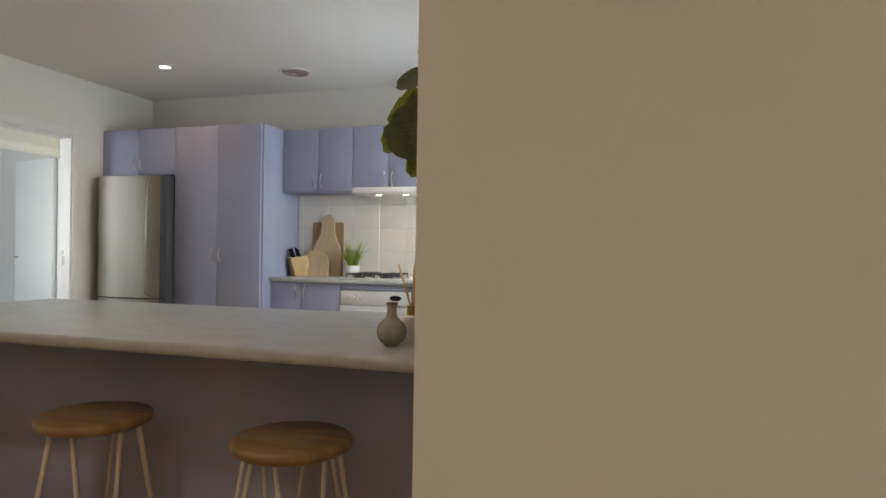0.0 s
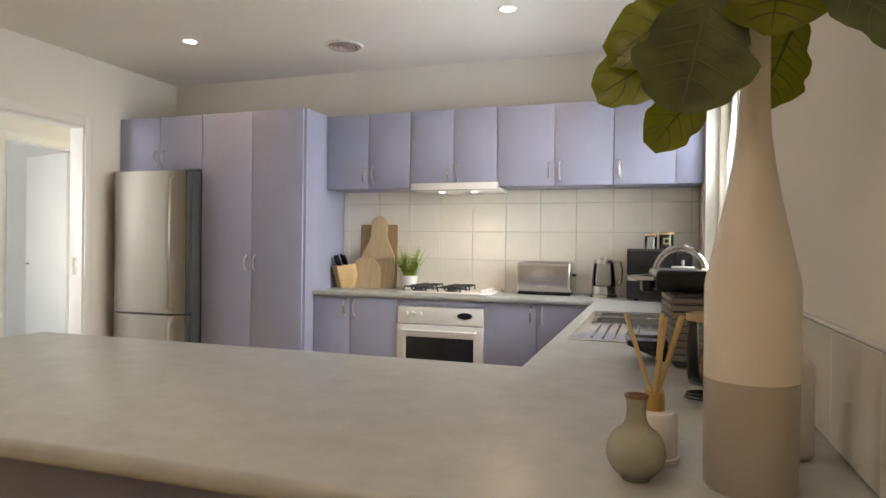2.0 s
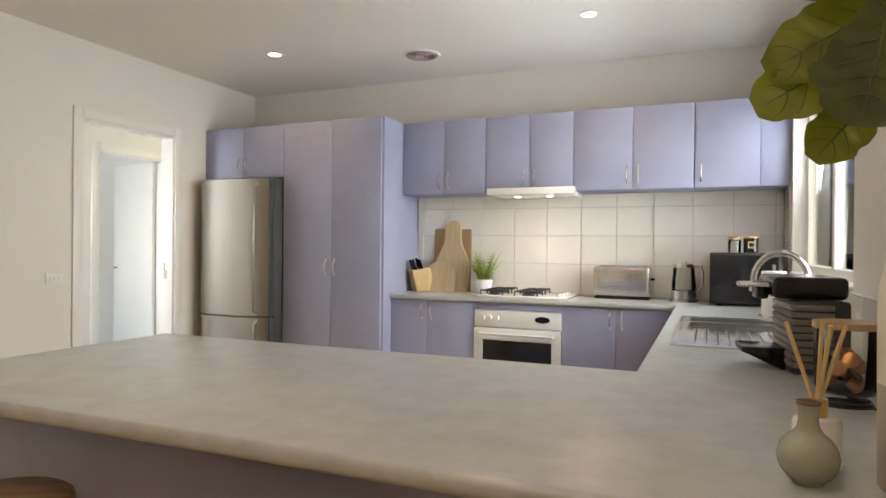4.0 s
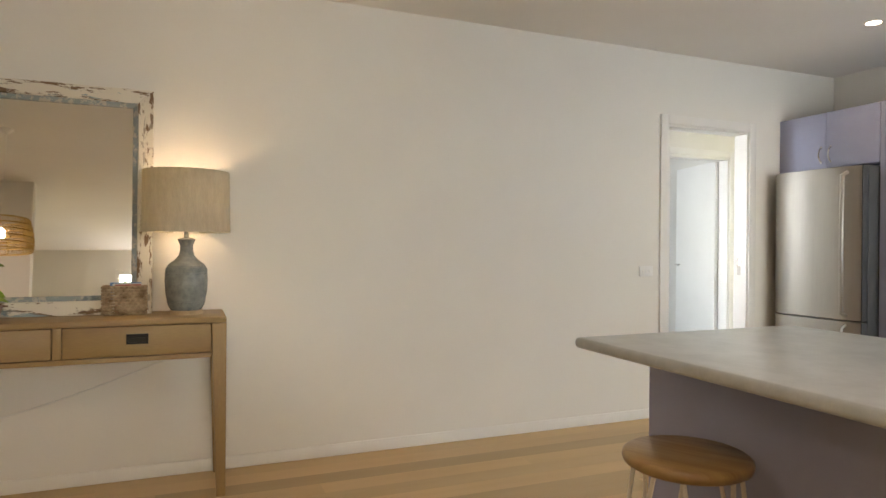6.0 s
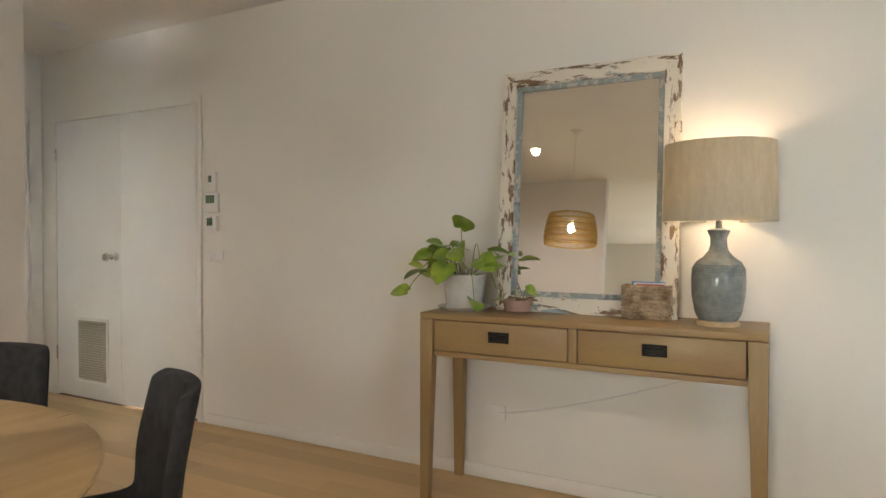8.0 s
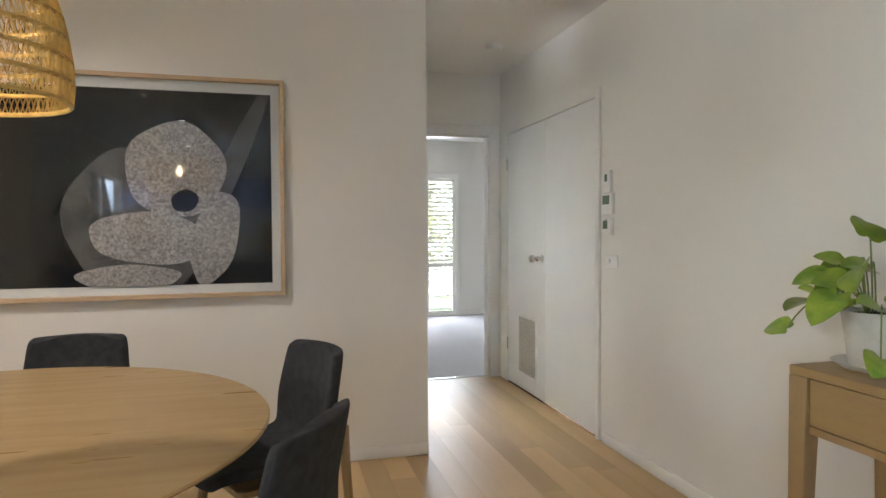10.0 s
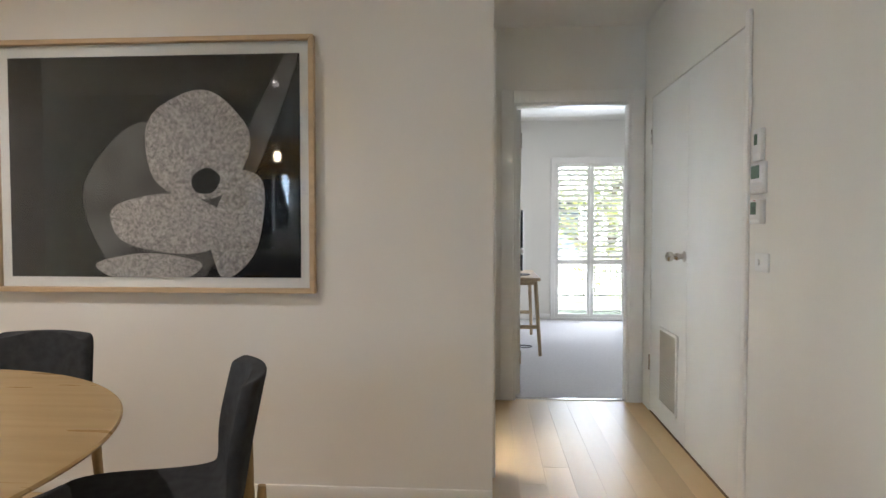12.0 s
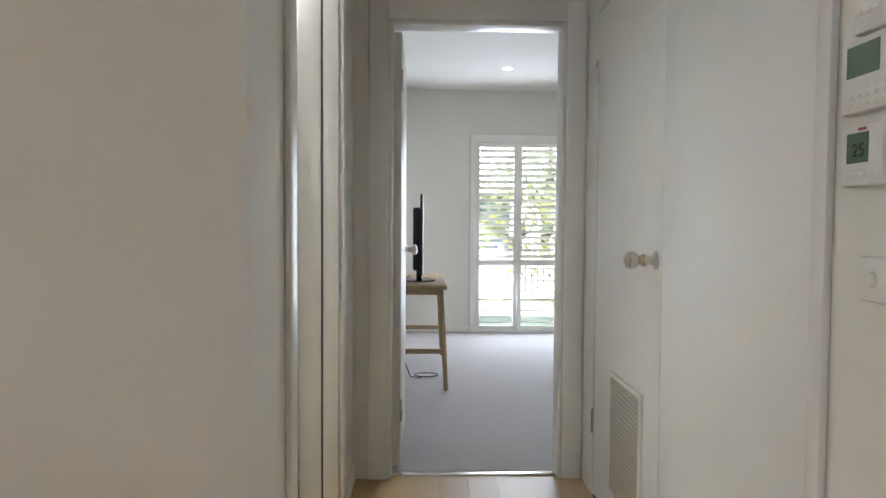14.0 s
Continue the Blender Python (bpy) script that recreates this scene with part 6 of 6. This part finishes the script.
# ---- outside ----
M_LAWN = material("lawn", (0.42, 0.44, 0.31), 0.95, var=0.25, scale=1.5, fine=30, bump=0.3)
tagged(link("ground", box((-400, -400, -0.5), (400, 400, -0.2)), M_LAWN), "green garden lawn around the house", "ground", kind="structure")
tagged(link("roof", over_rooms(CEIL + 0.14, CEIL + 0.3, ROOMS, 0.15), M_FRIDGE_SIDE), "grey flat house roof sheet", "roof", kind="structure")
M_LEAFOUT = material("garden_foliage", (0.42, 0.47, 0.28), 0.6, var=0.3, scale=2, fine=14, bump=0.0, second=(0.55, 0.58, 0.38), per_object=0.2)
M_LEAFYEL = material("yellow_green_foliage", (0.42, 0.42, 0.10), 0.6, var=0.3, scale=2, fine=14, bump=0.0, second=(0.20, 0.28, 0.05))
translucent(M_LEAFOUT, (0.52, 0.57, 0.34), 0.4)
translucent(M_LEAFYEL, (0.55, 0.55, 0.15), 0.4)
M_BARK = material("grey_bark", (0.17, 0.13, 0.10), 0.9, var=0.2, fine=40, bump=0.4)


def tree(name, label, x, y, h, r, seed, mat, low=0.35):
    ob = thing(name, label, "tree" if h > 3 else "shrub", x, y, -0.2)
    rg = random.Random(seed)
    lean = Vector((rg.uniform(-0.1, 0.1) * h, rg.uniform(-0.1, 0.1) * h, h * 0.7))
    part("trunk", tube([(0, 0, 0), lean * 0.5, lean], [0.05 * h ** 0.6, 0.035 * h ** 0.6, 0.012 * h ** 0.6], 9), M_BARK, ob)
    lm = bmesh.new()
    cl = []
    for k in range(16):
        a = rg.uniform(0, 6.28)
        z = h * rg.uniform(low, 1.0)
        q = r * (1.05 - abs(z / h - 0.6)) * rg.uniform(0.35, 1.0)
        tip = Vector((q * math.cos(a), q * math.sin(a), z))
        tube([lean * min(1.0, z / h), tip], [0.02 * h ** 0.5, 0.006], 5, lm)
        cl.append(tip)
    part("limbs", lm, M_BARK, ob)
    fb = bmesh.new()
    for tip in cl:
        for k in range(48):
            d = Vector((rg.gauss(0, 1), rg.gauss(0, 1), rg.gauss(0, 0.8))) * r * 0.20
            c = tip + d
            s = rg.uniform(0.05, 0.10) * (0.6 + 0.12 * h)
            u = Vector((rg.gauss(0, 1), rg.gauss(0, 1), rg.gauss(0, 1))).normalized()
            v = u.orthogonal().normalized()
            w = u.cross(v)
            fb.faces.new([fb.verts.new(c + v * s), fb.verts.new(c + w * s * 0.45), fb.verts.new(c - v * s), fb.verts.new(c - w * s * 0.45)])
    part("crown", fb, mat, ob, smooth=False)
    return ob


for k, (x, y, h, r, m, low) in enumerate(((-4.0, -14.5, 4.8, 1.5, M_LEAFOUT, 0.3), (-6.9, -15.5, 5.4, 1.7, M_LEAFOUT, 0.25), (-5.9, -12.9, 2.0, 0.9, M_LEAFYEL, 0.1), (-6.2, -13.4, 0.95, 0.8, M_LEAFOUT, 0.05),
                                      (-4.6, -13.6, 1.3, 0.8, M_LEAFOUT, 0.1), (-7.4, -12.5, 3.2, 1.3, M_LEAFOUT, 0.1), (2.8, 7.8, 4.6, 1.9, M_LEAFOUT, 0.15), (3.2, 4.6, 3.8, 1.6, M_LEAFOUT, 0.1), (2.2, 10.5, 5.0, 2.0, M_LEAFOUT, 0.15), (4.2, 6.5, 5.5, 2.2, M_LEAFOUT, 0.1),
                                      (7.5, -1.5, 4.5, 2.0, M_LEAFOUT, 0.15), (7.8, 1.4, 4.2, 1.9, M_LEAFOUT, 0.15))):
    tree("garden_tree" if h > 3 else "garden_shrub", "leafy green garden tree beyond the window" if h > 3 else "bushy garden shrub beyond the window", x, y, h, r, 70 + k, m, low)


def backdrop(name, lo, hi):
    """Self-lit board for the garden distance: pale sky mottled with pale green, haze painted in."""
    m = bpy.data.materials.new(name)
    m.use_nodes = True
    nt = m.node_tree
    bs = nt.nodes["Principled BSDF"]
    co = nt.nodes.new("ShaderNodeTexCoord")
    n1 = nt.nodes.new("ShaderNodeTexNoise")
    n1.inputs["Scale"].default_value, n1.inputs["Detail"].default_value = 1.1, 8
    nt.links.new(co.outputs["Object"], n1.inputs[0])
    cr = nt.nodes.new("ShaderNodeValToRGB")
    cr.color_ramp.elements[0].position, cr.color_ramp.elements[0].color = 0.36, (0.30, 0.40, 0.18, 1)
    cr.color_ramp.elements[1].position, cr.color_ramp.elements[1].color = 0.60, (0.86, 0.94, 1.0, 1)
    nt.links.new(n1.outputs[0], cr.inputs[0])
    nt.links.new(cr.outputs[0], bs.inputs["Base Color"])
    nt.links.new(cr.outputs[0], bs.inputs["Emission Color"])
    # the board emits its own colour to imitate outdoor glare; it is no lamp
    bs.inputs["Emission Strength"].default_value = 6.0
    tagged(link(name, box(lo, hi), m), "self-lit board painted as bright hazy garden distance beyond the windows", "backdrop", kind="structure")


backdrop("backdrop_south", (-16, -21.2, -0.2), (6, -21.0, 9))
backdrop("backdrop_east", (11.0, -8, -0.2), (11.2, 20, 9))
nb = thing("neighbour_shed", "grey-blue garden shed among trees beyond the window", "shed", -4.7, -16.5, -0.2)
part("wall", box((-1.5, -0.8, 0), (1.2, 0.8, 1.9)), material("blue_grey_cladding", (0.16, 0.20, 0.26), 0.7, var=0.08), nb, smooth=False)
part("roof", box((-1.7, -1.0, 1.905), (1.4, 1.0, 2.0)), M_FRIDGE_SIDE, nb, smooth=False)
fen = thing("garden_fence", "low pale picket fence in the garden", "fence", -5.6, -12.4, -0.2)
for k in range(34):
    part("picket", box((-1.8 + 0.106 * k, -0.01, 0.05), (-1.716 + 0.106 * k, 0.01, 0.86)), M_TRIM, fen, smooth=False)
for z in (0.25, 0.75):
    part("rail", box((-1.85, -0.03, z), (1.8, -0.012, z + 0.06)), M_TRIM, fen, smooth=False)
for x in (-1.8, 0.0, 1.75):
    part("post", box((x - 0.04, -0.11, 0.0), (x + 0.04, -0.032, 1.0)), M_TRIM, fen, smooth=False)

# ---- splashback tiles ----
wend = bpy.data.objects["wall_kitchen_end"]
weast = bpy.data.objects["wall_kitchen_east"]
tagged(link("splashback_grout", box((-3.366, YN - 0.006, BENCH), (XE, YN, 1.62)), M_GROUT), "grey grout bed behind the splashback tiles", "grout", kind="structure")
TW, THT = 0.245, 0.2
cache = {}


def tile(w, h, axis):
    key = (round(w, 4), round(h, 4), axis)
    if key not in cache:
        g = 0.0016
        bm = box((g, -0.004, g), (w - g, 0.004, h - g), 0.0016, 1) if axis == "y" else box((-0.004, g, g), (0.004, w - g, h - g), 0.0016, 1)
        me = bpy.data.meshes.new("tile")
        bm.to_mesh(me)
        bm.free()
        me.materials.append(M_TILE)
        cache[key] = me
    return cache[key]


rg = random.Random(3)
x_lines = [-3.366] + [-2.338 + TW * k for k in range(-4, 7)] + [XE - 0.008]
x_lines = sorted(x for x in x_lines if -3.367 <= x <= XE)
z_lines = [BENCH + 0.001, 1.123, 1.324, 1.525, 1.62]
for a, b in zip(x_lines, x_lines[1:]):
    for z0, z1 in zip(z_lines, z_lines[1:]):
        t = new("tile", tile(b - a, z1 - z0, "y"))
        t.parent = wend
        t.matrix_local = pose(a, YN - 0.009, z0, rg.uniform(-0.25, 0.25), 0, rg.uniform(-0.25, 0.25))
y_lines = [1.795] + [1.93 + TW * k for k in range(0, 15)]
y_lines = [y for y in y_lines if y < YN - 0.1] + [YN - 0.012]
for a, b in zip(y_lines, y_lines[1:]):
    rows = [(BENCH + 0.001, 1.092)]
    if a > 5.0:
        rows += [(1.094, 1.296), (1.298, 1.50), (1.502, 1.62)]
    for z0, z1 in rows:
        t = new("tile", tile(b - a, z1 - z0, "x"))
        t.parent = weast
        t.matrix_local = pose(XE - 0.005, a, z0, 0, rg.uniform(-0.2, 0.2), rg.uniform(-0.2, 0.2))
strip("tile_edge_trim", (XE - 0.010, 1.787, BENCH), (XE, 1.795, 1.100), bevel=0.002, label="white plastic tile edge trim", category="trim")
strip("tile_edge_trim", (XE - 0.010, 1.795, 1.0925), (XE, 3.335, 1.100), bevel=0.002, label="white plastic tile edge trim", category="trim")

# ---- floor boards ----
rg = random.Random(17)
BW = 0.130
x = XW
n_board = 0
far = bmesh.new()
while x < 3.5:
    y = -4.235 if x < -1.8 - BW else -2.55
    y_end = YN if x < XE else 1.28
    while y < y_end:
        ln = rg.uniform(1.1, 2.6)
        y1 = min(y_end, y + ln)
        if x + BW < XE + 0.2 and not (x > XH and y1 < YP):
            bm = box((0.0003, 0.0003, -0.014), (BW - 0.0003, y1 - y - 0.0003, rg.uniform(-0.0004, 0.0)))
            ob = link("floor_board", bm, M_FLOOR, floor)
            ob.matrix_local = pose(x, y, 0)
            n_board += 1
        else:
            box((x + 0.0006, y + 0.0006, -0.014), (x + BW - 0.0006, y1 - 0.0006, 0.0), 0, 1, far)
        y = y1
    x += BW
fo = link("floor_boards_beyond", far, M_FLOOR, floor)
tagged(fo, kind="stuff")
pas = link("floor_boards_passage", box((-8.2, 2.4, -0.014), (XW - 0.002, 6.0, -0.001)), M_GREYTILE, floor)
tagged(pas, kind="stuff")
